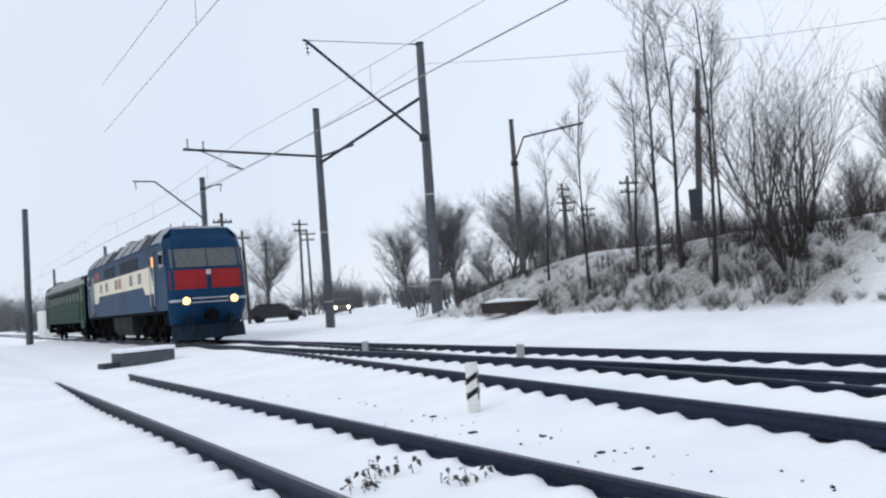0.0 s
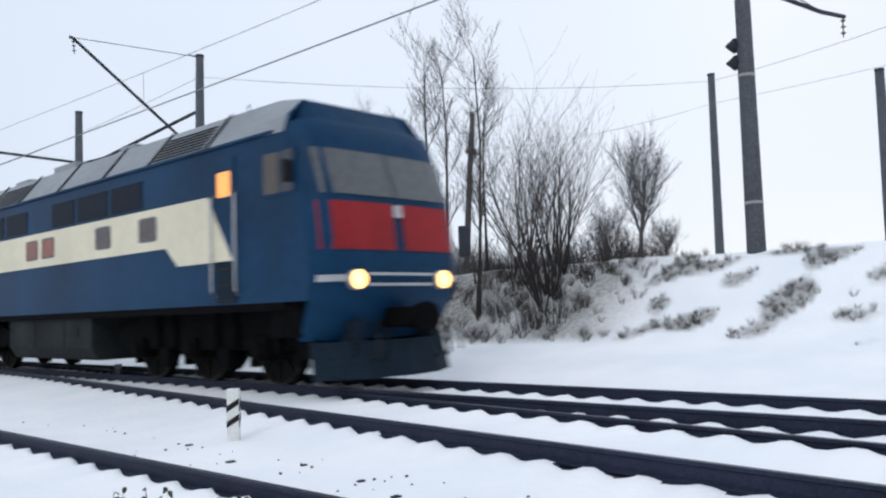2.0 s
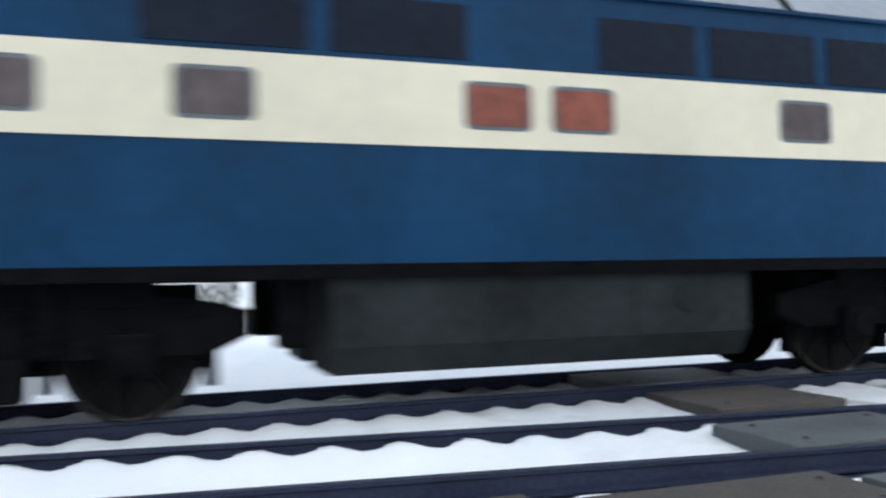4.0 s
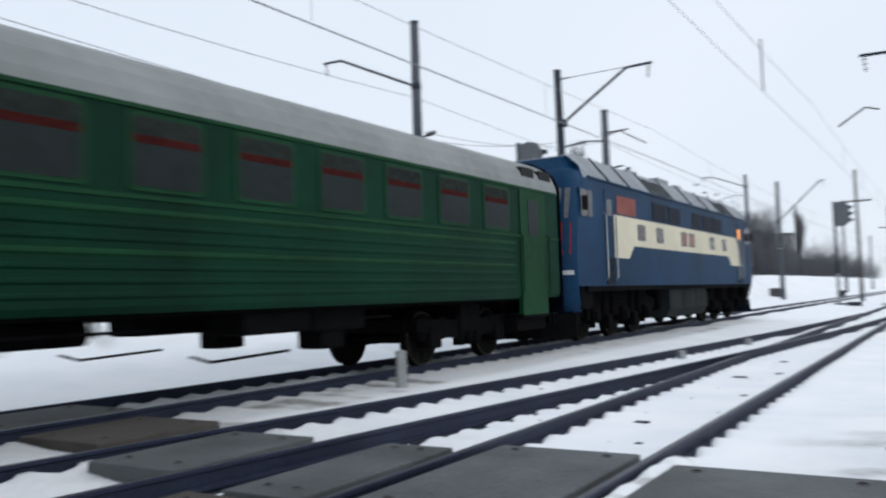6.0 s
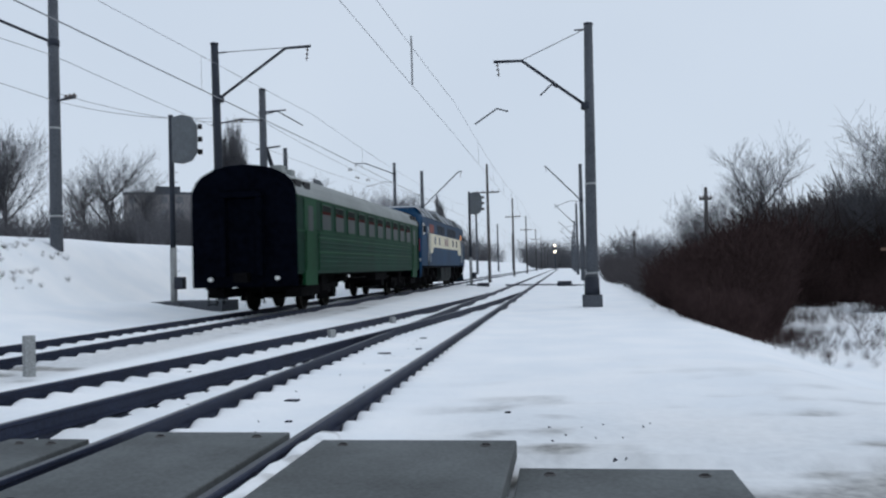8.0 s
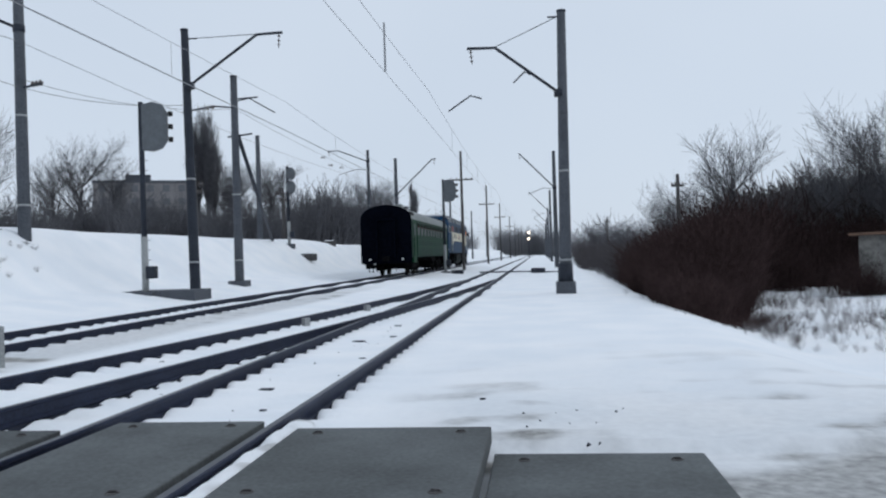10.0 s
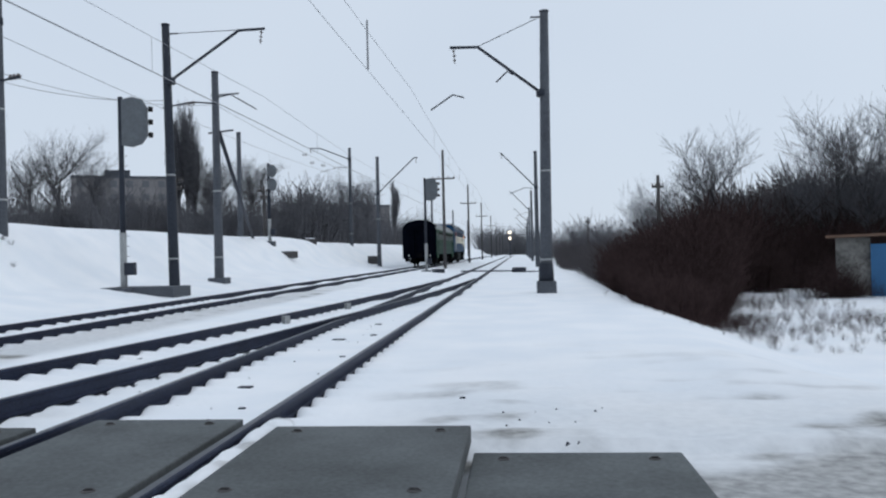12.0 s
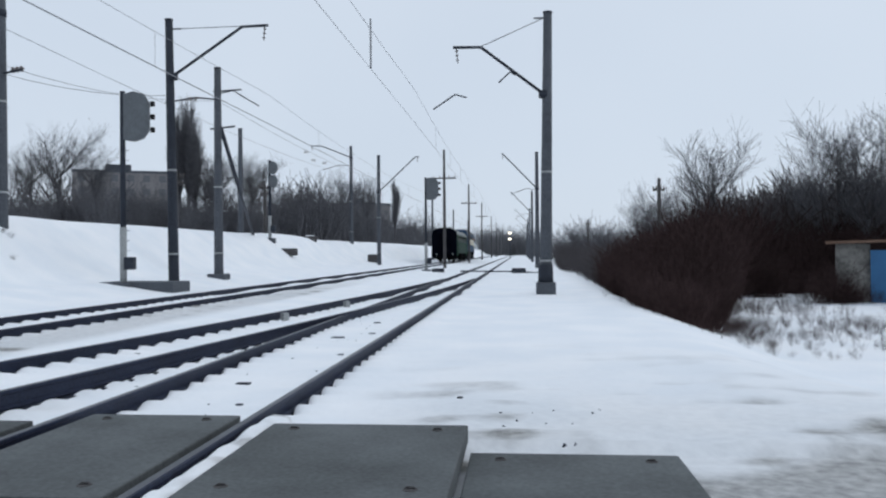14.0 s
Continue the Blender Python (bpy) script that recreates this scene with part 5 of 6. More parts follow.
def grow(rng, segs, p, d, length, r, level, top_level, bend, spread, kids, up, reach=1.0):
    """A limb that wanders, tapers and forks."""
    steps = (4 if reach == 1.0 else 9) if level == 0 else 3 if level < top_level else 2
    pts = [p.copy()]
    for k in range(steps):
        d = (d + Vector((rng.gauss(0, bend), rng.gauss(0, bend), rng.gauss(0, bend) * 0.5 + up))).normalized()
        q = p + d * (length / steps)
        r1 = r * ((0.80 if reach == 1.0 else 0.86) if level == 0 else 0.68)
        segs.append((p, q, r, max(r1, 0.004)))
        p, r = q, max(r1, 0.004)
        pts.append(p.copy())
        if level < top_level and (level > 0 or k >= (1 if reach == 1.0 else 2)):
            for _ in range(kids[min(level, len(kids) - 1)]):
                axis = Vector((rng.uniform(-1, 1), rng.uniform(-1, 1), rng.uniform(-0.2, 0.4))).normalized()
                side = (d * (1 - spread * 0.4) + axis * spread * rng.uniform(0.6, 1.2)).normalized()
                grow(rng, segs, p.copy(), side, length * rng.uniform(0.42, 0.68) * reach, r * rng.uniform(0.45, 0.65), level + 1, top_level, bend * 1.15, spread, kids, up)


def tree_segments(seed, height, r, kind):
    rng = random.Random(seed)
    segs = []
    if kind == "slim":
        grow(rng, segs, Vector((0, 0, -0.2)), Vector((0, 0, 1)), height * 0.95, r, 0, 3, 0.03, 0.6, (2, 3, 2), 0.09, 0.25)
    elif kind == "round":
        grow(rng, segs, Vector((0, 0, -0.2)), Vector((0, 0, 1)), height * 0.62, r, 0, 3, 0.07, 0.68, (5, 5, 5), 0.09)
    elif kind == "crown":
        grow(rng, segs, Vector((0, 0, -0.2)), Vector((0, 0, 1)), height * 0.58, r, 0, 3, 0.06, 0.74, (5, 4, 4), 0.08)
    elif kind == "oval":
        grow(rng, segs, Vector((0, 0, -0.2)), Vector((0, 0, 1)), height * 0.8, r, 0, 3, 0.05, 0.55, (5, 4, 4), 0.09)
    elif kind == "poplar":
        grow(rng, segs, Vector((0, 0, -0.2)), Vector((0, 0, 1)), height * 0.85, r, 0, 3, 0.03, 0.30, (5, 4, 4), 0.16, 0.45)
    else:
        for _ in range(8):
            a, t = rng.uniform(0, 6.28), rng.uniform(0.1, 0.6)
            d = Vector((math.cos(a) * t, math.sin(a) * t, 1)).normalized()
            grow(rng, segs, Vector((math.cos(a) * 0.25, math.sin(a) * 0.25, -0.2)), d, height * rng.uniform(0.5, 0.75), r * rng.uniform(0.4, 0.8), 0, 2, 0.10, 0.6, (2, 2), 0.06)
    return segs


TREES = {}


def tree(x, y, height, kind, seed, r=0.13, base=None, label="", far=False):
    key = (kind, seed, far)
    z = ground_z(x, y) if base is None else base
    if key not in TREES:
        segs = tree_segments(seed, 10.0, r, kind)
        tall = max(max(s[0].z, s[1].z) for s in segs) / 10.0
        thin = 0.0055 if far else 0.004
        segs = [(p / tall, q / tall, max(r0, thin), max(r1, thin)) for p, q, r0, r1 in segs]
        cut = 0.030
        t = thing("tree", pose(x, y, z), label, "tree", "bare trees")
        # far trees get bark and twigs with haze coloured in
        for name, keep, material in (("trunk", [s for s in segs if s[2] >= cut], HAZYBARK if far else BARK), ("crown", [s for s in segs if s[2] < cut], HAZETWIG if far else TWIG)):
            v, f = limb_mesh(keep, lambda q: 7 if q > 0.08 else 4 if q > 0.03 else 3)
            ob = new(name, mesh_of(name, v, f, [material]))
            ob.parent = t
        TREES[key] = t
    else:
        t = copy_thing(TREES[key], pose(x, y, z))
        if label:
            t["label"] = label
    t.matrix_basis = pose(x, y, z, 0, 0, (seed * 77 + x * 31 + y * 17) % 360)
    t.scale = (height / 10.0,) * 3
    return t


def polar(az, d):
    az += 0.4 if az > 100 else 0.0
    return 0.1 - d * math.sin(radians(az)), d * math.cos(radians(az))


SLIM = "tall slender bare tree at the foot of the bank"
for az, d, hgt, sd in ((138.3, 25, 7.0, 1), (133.6, 23.5, 8.6, 2), (132.2, 23, 8.2, 3), (130.2, 21.5, 9.0, 2), (129.4, 24, 6.6, 1), (135.0, 25, 6.5, 3), (141.0, 27, 5.0, 3)):
    tree(*polar(az, d), hgt, "slim", sd, 0.09, label=SLIM)
for az, d, hgt, sd in ((125.6, 20.5, 6.4, 5), (124.6, 21.5, 5.4, 6), (126.8, 23, 5.6, 6), (126.0, 21.2, 3.6, 5), (125.2, 20.8, 5.2, 6), (127.8, 22.5, 3.2, 6)):
    tree(*polar(az, d), hgt, "shrub", sd, 0.10, label="large many-stemmed bare bush on the bank")
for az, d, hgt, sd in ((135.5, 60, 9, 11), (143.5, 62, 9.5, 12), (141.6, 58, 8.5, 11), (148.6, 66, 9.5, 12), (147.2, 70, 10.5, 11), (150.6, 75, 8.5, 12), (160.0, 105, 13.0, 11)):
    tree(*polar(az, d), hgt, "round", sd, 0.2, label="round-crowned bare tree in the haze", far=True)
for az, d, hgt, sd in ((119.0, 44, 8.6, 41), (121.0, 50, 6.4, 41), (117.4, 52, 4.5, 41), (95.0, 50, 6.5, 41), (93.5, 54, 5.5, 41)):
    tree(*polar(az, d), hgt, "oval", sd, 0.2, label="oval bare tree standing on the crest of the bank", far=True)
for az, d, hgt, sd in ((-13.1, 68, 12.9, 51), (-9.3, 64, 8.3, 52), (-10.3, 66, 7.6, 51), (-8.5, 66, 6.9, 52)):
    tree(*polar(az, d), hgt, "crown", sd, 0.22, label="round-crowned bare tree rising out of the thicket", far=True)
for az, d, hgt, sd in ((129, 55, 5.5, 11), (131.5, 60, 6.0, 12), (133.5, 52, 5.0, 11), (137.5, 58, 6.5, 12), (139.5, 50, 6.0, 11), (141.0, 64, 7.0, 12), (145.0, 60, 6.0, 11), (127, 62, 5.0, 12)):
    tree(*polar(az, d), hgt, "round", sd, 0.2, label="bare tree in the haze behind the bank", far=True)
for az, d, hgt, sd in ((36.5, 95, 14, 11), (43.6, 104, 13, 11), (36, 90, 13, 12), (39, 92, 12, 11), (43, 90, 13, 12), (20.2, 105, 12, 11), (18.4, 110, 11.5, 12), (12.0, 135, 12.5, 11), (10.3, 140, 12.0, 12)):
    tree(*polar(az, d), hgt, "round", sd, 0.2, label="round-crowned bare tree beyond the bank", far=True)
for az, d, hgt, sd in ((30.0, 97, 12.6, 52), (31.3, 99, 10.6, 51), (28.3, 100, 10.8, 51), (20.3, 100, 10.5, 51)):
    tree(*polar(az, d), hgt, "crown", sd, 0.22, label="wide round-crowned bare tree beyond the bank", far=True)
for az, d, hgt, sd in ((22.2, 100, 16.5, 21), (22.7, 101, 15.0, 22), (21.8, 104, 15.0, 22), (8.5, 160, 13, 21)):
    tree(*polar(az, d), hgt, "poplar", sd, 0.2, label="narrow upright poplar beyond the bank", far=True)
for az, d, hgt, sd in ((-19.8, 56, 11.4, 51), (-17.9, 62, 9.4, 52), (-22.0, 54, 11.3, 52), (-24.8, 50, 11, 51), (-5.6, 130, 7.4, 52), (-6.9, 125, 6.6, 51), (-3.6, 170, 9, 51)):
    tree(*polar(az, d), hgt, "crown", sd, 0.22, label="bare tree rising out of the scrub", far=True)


def scrub(name, spots, material, label, stems=12, seed=1, thick=0.018, lean=0.45):
    """Many shrubs of bare stems in one sheet of growth."""
    rng = random.Random(seed)
    base = []
    for v in range(5):
        segs = []
        for _ in range(stems):
            a, t = rng.uniform(0, 6.28), rng.uniform(0.05, lean)
            d = Vector((math.cos(a) * t, math.sin(a) * t, 1)).normalized()
            p = Vector((math.cos(a) * 0.3 * rng.random(), math.sin(a) * 0.3 * rng.random(), -0.05))
            grow(rng, segs, p, d, rng.uniform(0.55, 0.9), thick, 1, 2, 0.12, 0.6, (2, 2), 0.05)
        vs, fs = limb_mesh(segs, lambda q: 3)
        base.append((np.array(vs), np.array(fs)))
    V, F, n = [], [], 0
    for x, y, hh in spots:
        vs, fs = base[rng.randrange(5)]
        a = rng.uniform(0, 6.28)
        w = hh * rng.uniform(0.8, 1.25)
        rot = np.array([[math.cos(a), -math.sin(a), 0], [math.sin(a), math.cos(a), 0], [0, 0, 1]])
        V.append((vs * (w, w, hh)) @ rot.T + (x, y, ground_z(x, y)))
        F.append(fs + n)
        n += len(vs)
    V, F = np.concatenate(V), np.concatenate(F)
    me = bpy.data.meshes.new(name)
    me.vertices.add(len(V))
    me.vertices.foreach_set("co", V.ravel())
    me.loops.add(F.size)
    me.loops.foreach_set("vertex_index", F.ravel())
    me.polygons.add(len(F))
    me.polygons.foreach_set("loop_start", np.arange(0, F.size, 4))
    me.materials.append(material)
    me.update(calc_edges=True)
    return tagged(new(name, me), label, "scrub", kind="stuff")


rng = random.Random(4)
# the dark thicket on the near side, behind a ragged edge, with a clearing before the shed
spots = []
while len(spots) < 1850:
    az = rng.uniform(-34, -2.9) if rng.random() < 0.5 else rng.uniform(-25, -8.0)
    edge = np.interp(az, (-34, -18.6, -14.2, -13.2, -12.4, -10.3, -8.5, -7.0, -6.3, -5.6, -4.6, -2.9), (50, 50, 46, 35, 24.5, 23.5, 24.5, 28, 36, 50, 72, 104))
    edge += 1.6 * math.sin(az * 5.1) + 1.0 * math.sin(az * 11.7)
    d = edge + 60 * rng.random() ** 1.6
    x, y = polar(az, d)
    if 10.5 < x < 26 and 22 < y < 45:
        continue
    back = min(1.0, (d - edge) / 14.0)
    cap = np.interp(az, (-34, -22.5, -17.4, -14, -10.45, -7.5, -5, -3), (4.5, 4.4, 4.1, 3.4, 1.8, 0.9, 0.6, 0.8))
    lump = 0.93 + 0.12 * math.sin(az * 2.3) + 0.08 * math.sin(az * 6.1 + 1.0)
    top = 2.1 + d * math.tan(radians(cap * lump * rng.uniform(0.78, 1.0)))
    spots.append((x, y, max(0.35, top * (0.38 + 0.62 * back) * rng.uniform(0.75, 1.0))))
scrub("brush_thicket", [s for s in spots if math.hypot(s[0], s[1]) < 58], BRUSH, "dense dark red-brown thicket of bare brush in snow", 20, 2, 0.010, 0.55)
# the same thicket beyond 58 m, its haze coloured in
scrub("brush_thicket", [s for s in spots if math.hypot(s[0], s[1]) >= 58], HAZEBRUSH, "grey-brown brush along the line with haze put into its colour", 17, 12, 0.013, 0.7)
spots = []
for _ in range(110):
    x, y = polar(rng.uniform(-23, -7.5), rng.uniform(19.5, 27.0))
    if x > 3.3:
        spots.append((x, y, rng.uniform(0.08, 0.3)))
for cx, cy, wide, n, tall in ((7.4, 22.5, 1.5, 22, 0.34), (9.0, 26.5, 1.6, 26, 0.42), (6.2, 25.0, 1.0, 20, 0.5), (11.0, 33.0, 2.4, 22, 0.5), (6.0, 20.4, 0.4, 7, 0.34), (14.4, 38.0, 1.4, 30, 0.8), (8.2, 31.0, 1.8, 30, 0.8),
                             (3.7, 27.5, 0.5, 14, 0.35), (4.2, 23.2, 0.5, 14, 0.4), (4.9, 21.8, 0.7, 20, 0.4), (5.6, 22.6, 0.8, 24, 0.55), (9.6, 24.0, 1.2, 18, 0.45), (13.6, 38.3, 0.8, 26, 1.5), (14.4, 38.0, 0.5, 12, 1.2), (12.3, 43.5, 1.2, 30, 2.2)):
    for _ in range(n):
        spots.append((cx + rng.gauss(0, wide * 0.55), cy + rng.gauss(0, wide * 0.5), tall * rng.uniform(0.35, 1.0)))
scrub("dry_weeds", spots, BRUSH, "dry dark weeds poking through the snow before the thicket", 10, 6, 0.007, lean=0.6)
# growth on and behind the bank
spots = []
for _ in range(3400):
    x, y = rng.uniform(-18.4, -15.0), rng.uniform(-26, 8)
    if y < -9.5:
        if rng.random() < 0.2:
            spots.append((x, y, rng.uniform(0.10, 0.34)))
    elif bank_patch(x, y) > 0.24 or rng.random() < 0.012:
        spots.append((x, y, rng.uniform(0.06, 0.17)))
for cx, cy, n in ((-18.6, 21.0, 40), (-18.2, 23.5, 36), (-17.4, 19.5, 30), (-16.6, 22.5, 24), (-17.2, 25.5, 16)):
    for _ in range(n):
        spots.append((cx + rng.gauss(0, 0.5), cy + rng.gauss(0, 0.8), rng.uniform(0.05, 0.2)))
scrub("dry_weeds", spots, GRASS, "tufts of dry weeds on the snowy face of the bank", 14, 7, lean=0.9)
spots = [(rng.uniform(-42, -22), rng.uniform(-42, -19), rng.uniform(1.0, 2.3)) for _ in range(90)]
for _ in range(60):
    x, y = rng.uniform(-17.8, -15.5), rng.uniform(-20, -11.0)
    spots.append((x, y, rng.uniform(0.3, 0.75)))
scrub("bank_brush", spots, TWIG, "grey bare brush along the bank", 12, 8)
spots = []
for _ in range(60):
    x, y = polar(rng.uniform(123.0, 140.0), rng.uniform(34, 55))
    spots.append((x, y, rng.uniform(0.8, 2.2)))
for _ in range(520):
    az, d = rng.uniform(5.5, 47), rng.uniform(75, 125)
    x, y = polar(az, d)
    if x > -20.5:
        continue
    tall = 5.5 if az < 16 else 3.6
    spots.append((x, y, tall * rng.uniform(0.6, 1.25)))
for _ in range(170):
    az, d = rng.uniform(141, 176), rng.uniform(85, 190)
    x, y = polar(az, d)
    if x < -13:
        spots.append((x, y, rng.uniform(1.5, 4.5)))
for _ in range(130):
    spots.append((rng.uniform(-75, -24), rng.uniform(150, 330), rng.uniform(5, 9)))
    spots.append((rng.uniform(9, 90), rng.uniform(130, 330), rng.uniform(5, 9)))
scrub("distant_wood", spots, HAZETWIG, "grey leafless wood along the horizon", 16, 9)
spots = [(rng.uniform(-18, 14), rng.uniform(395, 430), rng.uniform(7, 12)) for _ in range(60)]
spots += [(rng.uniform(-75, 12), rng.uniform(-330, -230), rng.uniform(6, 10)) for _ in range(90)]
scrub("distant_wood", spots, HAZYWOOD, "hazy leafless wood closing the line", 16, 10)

# leafy weeds beside the siding
weed = thing("weed", pose(-3.05, -6.35, -0.16), "withered weeds with curled leaves sticking out of snow", "weed", "withered weeds")
weed.scale = (0.7, 0.7, 0.8)
for k in range(9):
    bm = bmesh.new()
    a, h_ = rng.uniform(0, 6.28), rng.uniform(0.1, 0.24)
    x, y = rng.uniform(-0.25, 0.25), rng.uniform(-0.25, 0.25)
    tube(bm, [(x, y, 0), (x + 0.05 * math.cos(a), y + 0.05 * math.sin(a), h_), (x + 0.12 * math.cos(a), y + 0.12 * math.sin(a), h_ * 0.8)], [0.008, 0.006, 0.012], 4)
    part("stalk", bm, GRASS, weed)
for k in range(8):
    a, x, y, zz = rng.uniform(0, 6.28), rng.uniform(-0.28, 0.28), rng.uniform(-0.28, 0.28), rng.uniform(0.04, 0.2)
    bm = bmesh.new()
    tube(bm, [(x, y, zz), (x + 0.04 * math.cos(a), y + 0.04 * math.sin(a), zz - 0.015), (x + 0.09 * math.cos(a), y + 0.09 * math.sin(a), zz - 0.06)], [0.004, 0.03, 0.004], 6)
    part("leaf", bm, GRASS, weed)
for x, y in ((-3.3, -5.6), (-2.6, -6.0)):
    copy_thing(weed, pose(x, y, -0.17, 0, 0, x * 100)).scale = (0.6, 0.6, 0.7)
# clods and bits of ballast on the snow
spots = []
for _ in range(120):
    k = rng.random()
    x, y = (rng.uniform(-5.2, -4.1), rng.uniform(-14, -2.5)) if k < 0.4 else (rng.uniform(-0.2, 0.8), rng.uniform(6.4, 8.0)) if k < 0.5 else (rng.uniform(-3.6, -2.4), rng.uniform(6.7, 20))
    spots.append((x, y))
bm = bmesh.new()
for x, y in spots:
    s = rng.uniform(0.008, 0.02)
    z = ground_z(x, y)
    tube(bm, [(x, y, z - 0.02), (x + s, y, z + s * 0.1), (x + 2 * s, y + s, z - 0.01)], [s * 0.6, s, s * 0.5], 5)
for x, y, w in ((-3.15, 9.3, 0.16), (-2.75, 8.0, 0.07), (-3.2, 14.5, 0.22), (-2.7, 15.2, 0.12), (-3.0, 17.5, 0.14), (-5.6, 11.8, 0.12), (-4.3, 9.0, 0.14), (-2.6, 12.0, 0.09), (-0.6, 8.4, 0.06), (-4.75, -5.6, 0.07), (-4.6, -7.4, 0.09), (-4.9, -6.6, 0.06), (-4.5, -4.9, 0.08), (-4.95, -8.8, 0.08)):
    z = ground_z(x, y)
    box(bm, x - w / 2, x + w / 2, y - w * 0.4, y + w * 0.35, z - 0.03, z + 0.016, 0.01)
tagged(part("ballast_bits", bm, BALLAST), "dark bits of ballast and clods scattered on snow", "stones", kind="stuff")


# ---------------------------------------------------------------- buildings, shed, cars
def apartment_block(x, y, w, d, floors, turn, base=2.0):
    t = thing("apartment_building", pose(x, y, base, 0, 0, turn), "grey flat-roofed apartment building beyond the trees", "building", "distant buildings")
    h = floors * 2.8
    bm = bmesh.new()
    box(bm, -w / 2, w / 2, -d / 2, d / 2, -3, h)
    wall = part("wall", bm, BRICK, t)
    bm = bmesh.new()
    box(bm, -w / 2 - 0.2, w / 2 + 0.2, -d / 2 - 0.2, d / 2 + 0.2, h, h + 0.5)
    box(bm, -w * 0.2, w * 0.05, -2, 2, h, h + 2.2)
    part("roof", bm, CONCRETE, t)
    first = None
    for f in range(floors):
        for k in range(int(w / 3.2)):
            px = -w / 2 + 1.8 + k * 3.2
            if first is None:
                bm = bmesh.new()
                box(bm, -0.7, 0.7, -0.06, 0.06, 0, 1.4)
                first = part("window", bm, HAZYGLASS, t)
                o = first
            else:
                o = new("window", first.data)
                o.parent = t
            o.matrix_basis = pose(px, -d / 2 - 0.02, f * 2.8 + 0.9)
    return t


apartment_block(*polar(26.0, 195), 21, 13, 6, 26)
apartment_block(*polar(16.5, 330), 30, 12, 4, 10)
apartment_block(*polar(10.8, 260), 18, 12, 5, 8)

sh = thing("shed", pose(15.3, 40.2, -1.0, 0, 0, -20), "weathered pale shed with a bright blue side and rusty roof", "shed")
bm = bmesh.new()
box(bm, -0.6, 0.8, -1.5, 1.5, -0.5, 2.6)
part("wall", bm, PEELING, sh, "peeling pale plaster wall")
bm = bmesh.new()
box(bm, 0.8, 7.0, -1.7, 1.5, -0.5, 2.3)
part("container", bm, BLUEDOOR, sh, "bright blue metal side")
bm = bmesh.new()
prism(bm, [(-1.0, 2.6), (7.3, 2.75), (7.3, 2.87), (-1.0, 2.72)], 1, -2.0, 1.8)
part("roof", bm, RUST, sh, "thin rusty sheet roof")
for k in range(4):
    bm = bmesh.new()
    box(bm, 1.7 + k * 1.3, 1.76 + k * 1.3, -1.74, -1.7, -0.2, 2.45)
    part("seam", bm, BLUEDOOR, sh)


def car(x, y, turn, colour, lit, label):
    t = thing("car", pose(x, y, ground_z(x, y), 0, 0, turn), label, "car", "cars on the road")
    bm = bmesh.new()
    prism(bm, [(-2.1, 0.3), (2.1, 0.3), (2.15, 0.65), (1.2, 0.88), (0.6, 1.4), (-1.2, 1.42), (-2.0, 0.95)], 0, -0.82, 0.82)
    bmesh.ops.bevel(bm, geom=list(bm.edges), offset=0.05, segments=2, affect="EDGES")
    body = part("body", bm, colour, t)
    bm = bmesh.new()
    prism(bm, [(0.72, 1.0), (1.12, 0.95), (0.66, 1.35)], 0, -0.7, 0.7)
    prism(bm, [(1.16, 0.92), (1.22, 0.93), (0.7, 1.36), (0.64, 1.36)], 0, -0.7, 0.7)
    part("windscreen", bm, DARKGLASS, t)
    for sx in (-1, 1):
        for y0 in (-1.3, 1.3):
            bm = bmesh.new()
            tube(bm, [(sx * 0.66, y0, 0.3), (sx * 0.84, y0, 0.3)], 0.3, 14)
            part("wheel", bm, BLACKPAINT, t)
        bm = bmesh.new()
        tube(bm, [(sx * 0.6, 2.08, 0.66), (sx * 0.6, 2.16, 0.66)], [0.16, 0.14], 10)
        part("headlight", bm, FARLAMP if lit else ALU, t, "lit headlight" if lit else "dull headlight")
    return t


CARDARK = mat("dark_car_paint", (0.03, 0.03, 0.035), 0.35, 0.2, 0.2, 2, 20, 0.0)
CARGREY = mat("grey_car_paint", (0.12, 0.10, 0.09), 0.35, 0.2, 0.2, 2, 20, 0.0)
car(*polar(155.2, 80), -24, CARGREY, True, "car with lit headlights on the snowy road")
car(*polar(159.6, 66), 60, CARDARK, False, "dark car stopped on the snowy road")
hut = thing("site_hut", pose(-9.5, -92.0, 0.0, 0, 0, 5), "white site hut with a dark window beside the line", "hut")
bm = bmesh.new()
box(bm, -3.6, 0.6, -1.5, 1.5, -0.3, 2.7, 0.03)
part("wall", bm, WHITEPAINT, hut)
bm = bmesh.new()
box(bm, -1.5, -0.3, 1.48, 1.53, 1.1, 2.0)
part("window", bm, DARKGLASS, hut)
lamp = thing("lit_signal", pose(-2.4, 236.0, -0.1), "distant signal mast with two warm lit lamps", "signal", "signals")
bm = bmesh.new()
tube(bm, [(0, 0.2, -0.3), (0, 0.2, 7.4)], 0.1, 8)
part("post", bm, STEEL, lamp)
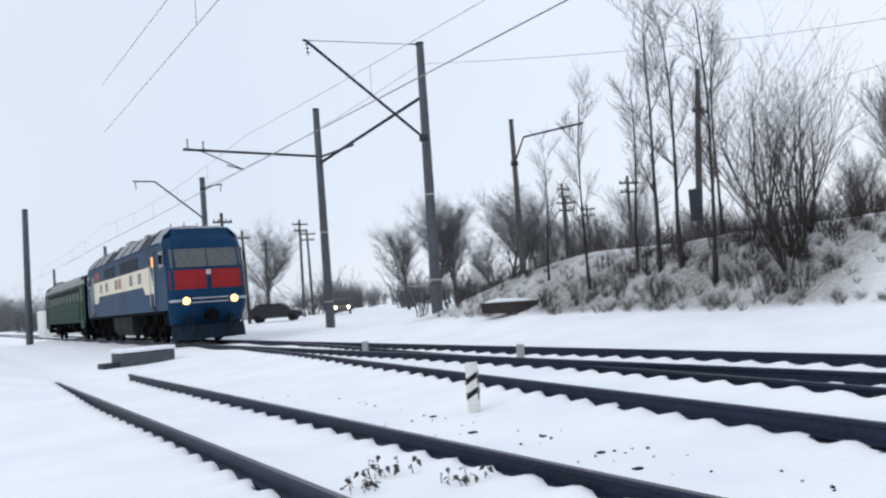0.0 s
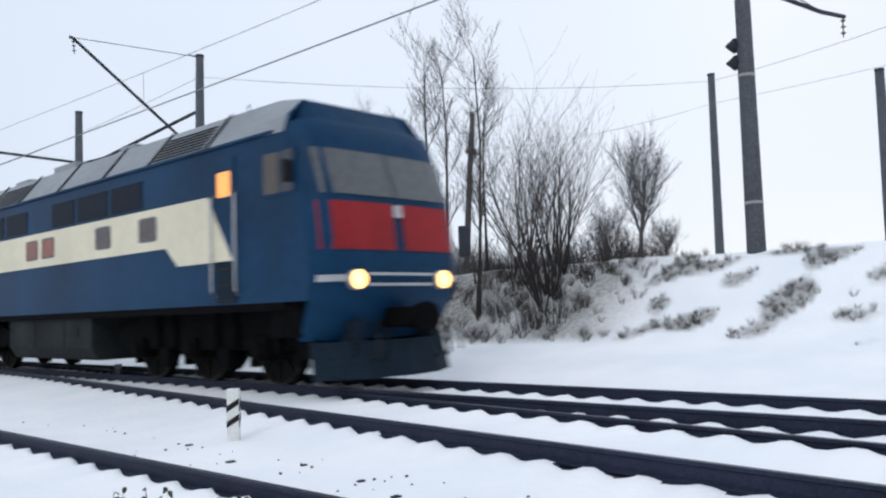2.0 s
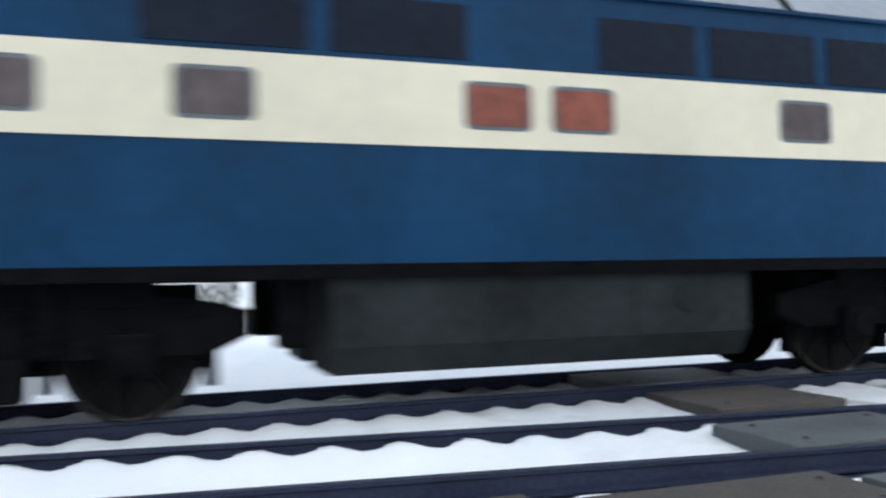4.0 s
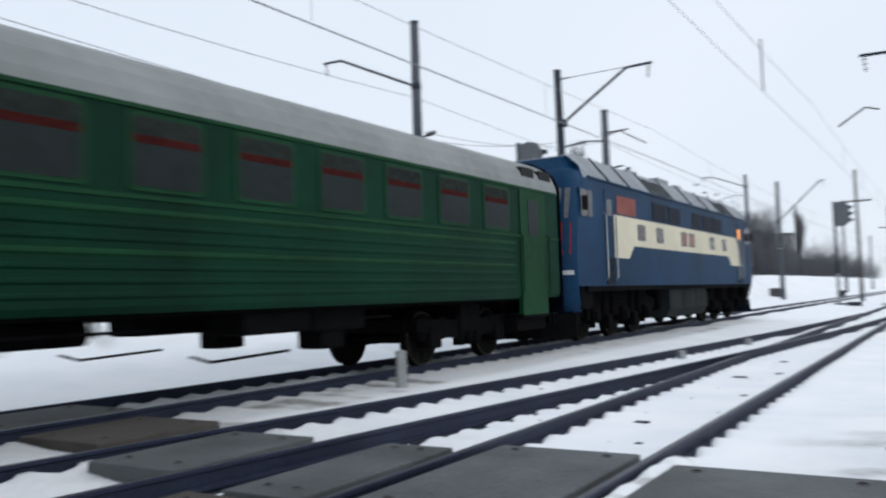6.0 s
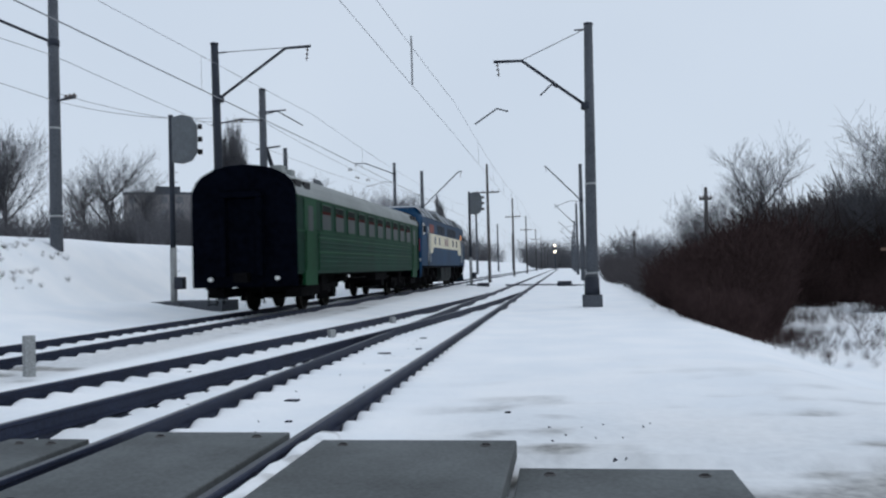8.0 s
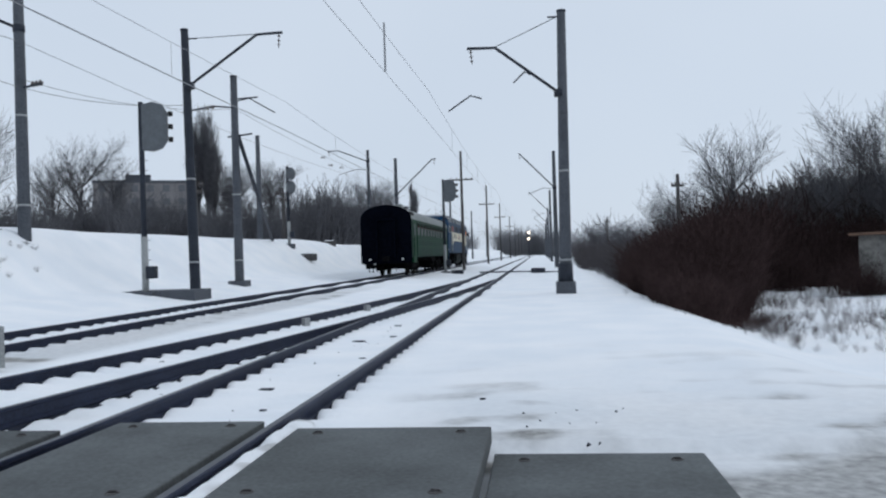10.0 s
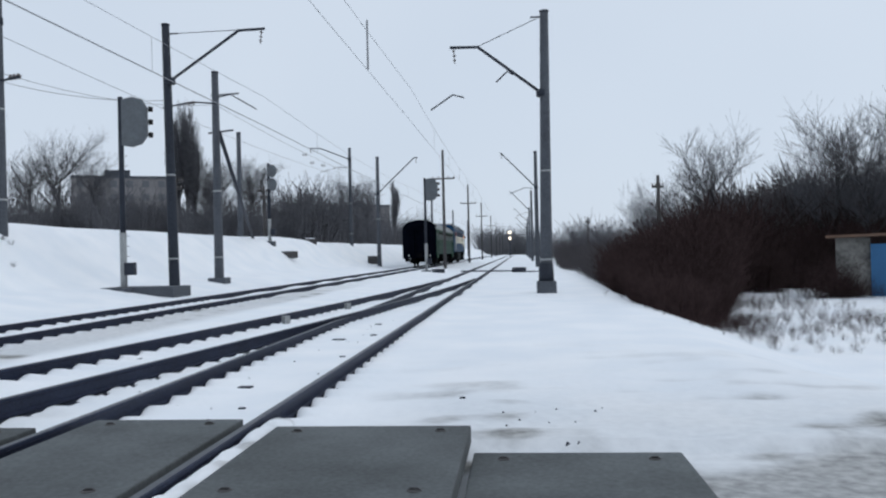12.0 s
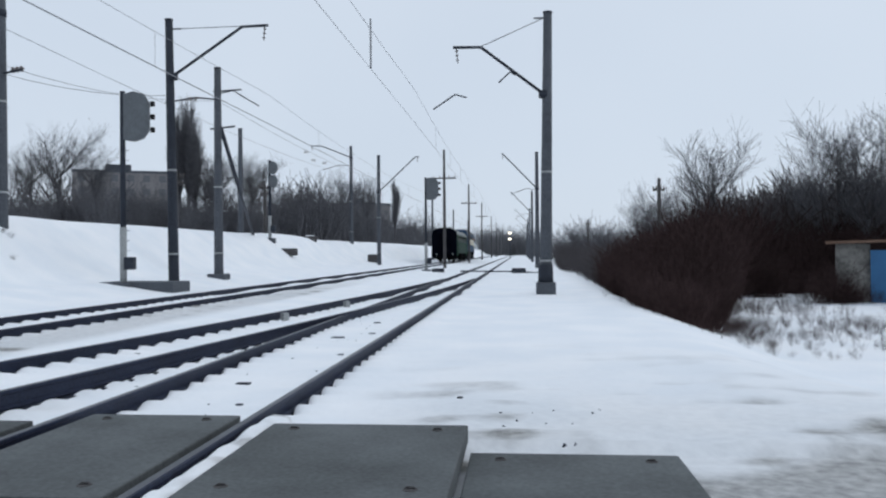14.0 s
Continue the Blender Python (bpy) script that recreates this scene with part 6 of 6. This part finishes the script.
for zz in (6.95, 5.25):
    bm = bmesh.new()
    tube(bm, [(0, 0.1, zz), (0, -0.1, zz)], 0.36, 12)
    hd = part("head", bm, BLACKPAINT, lamp)
    bm = bmesh.new()
    tube(bm, [(0, -0.1, zz), (0, -0.14, zz)], 0.3, 12)
    part("lens", bm, FARLAMP, hd, "warm lit lens")


# ---------------------------------------------------------------- what moves
RUN = [(0.0, -32.4), (1.0, -21.05), (2.0, -9.4), (2.4, -4.62), (2.8, -0.3), (3.2, 4.35), (3.6, 8.97), (4.6, 20.7), (5.8, 35.1),
       (6.5, 44.75), (7.0, 51.15), (7.5, 57.4), (8.0, 63.65), (9.2, 79.6), (10.5, 97.1), (11.5, 110.4), (12.5, 123.2), (14.0, 142.6)]


def run_at(t):
    """Where the nose of the train stands along the track."""
    ts, ys = [r[0] for r in RUN], [r[1] for r in RUN]
    n = len(ts)
    slope = [(ys[min(i + 1, n - 1)] - ys[max(i - 1, 0)]) / (ts[min(i + 1, n - 1)] - ts[max(i - 1, 0)]) for i in range(n)]
    for i in range(n - 1):
        if t <= ts[i + 1] or i == n - 2:
            h = ts[i + 1] - ts[i]
            u = (t - ts[i]) / h
            return ((2 * u ** 3 - 3 * u ** 2 + 1) * ys[i] + (u ** 3 - 2 * u ** 2 + u) * h * slope[i]
                    + (-2 * u ** 3 + 3 * u ** 2) * ys[i + 1] + (u ** 3 - u ** 2) * h * slope[i + 1])


def on_track(y, length):
    a, b = train_x(y - 3), train_x(y - length + 3)
    turn = math.degrees(math.atan2(-(a - b), length - 6))
    return pose(a + (a - b) / (length - 6) * 3, y, TRAIN_Z, 0, 0, turn)


def motions():
    times = [k * 0.1 for k in range(141)]
    walk(LOCO[0], [(t, on_track(run_at(t), LOCO_LEN)) for t in times])
    walk(COACH[0], [(t, on_track(run_at(t) - LOCO_LEN - 0.6, COACH_LEN)) for t in times])
    fine = [k / 30 for k in range(421)]
    for body, wheels, r in (LOCO, COACH):
        for w in wheels:
            y = w.matrix_basis.translation.y
            walk(w, [(t, pose(0, y, r, -math.degrees((run_at(t) + 32.4) / r))) for t in fine])


motions()
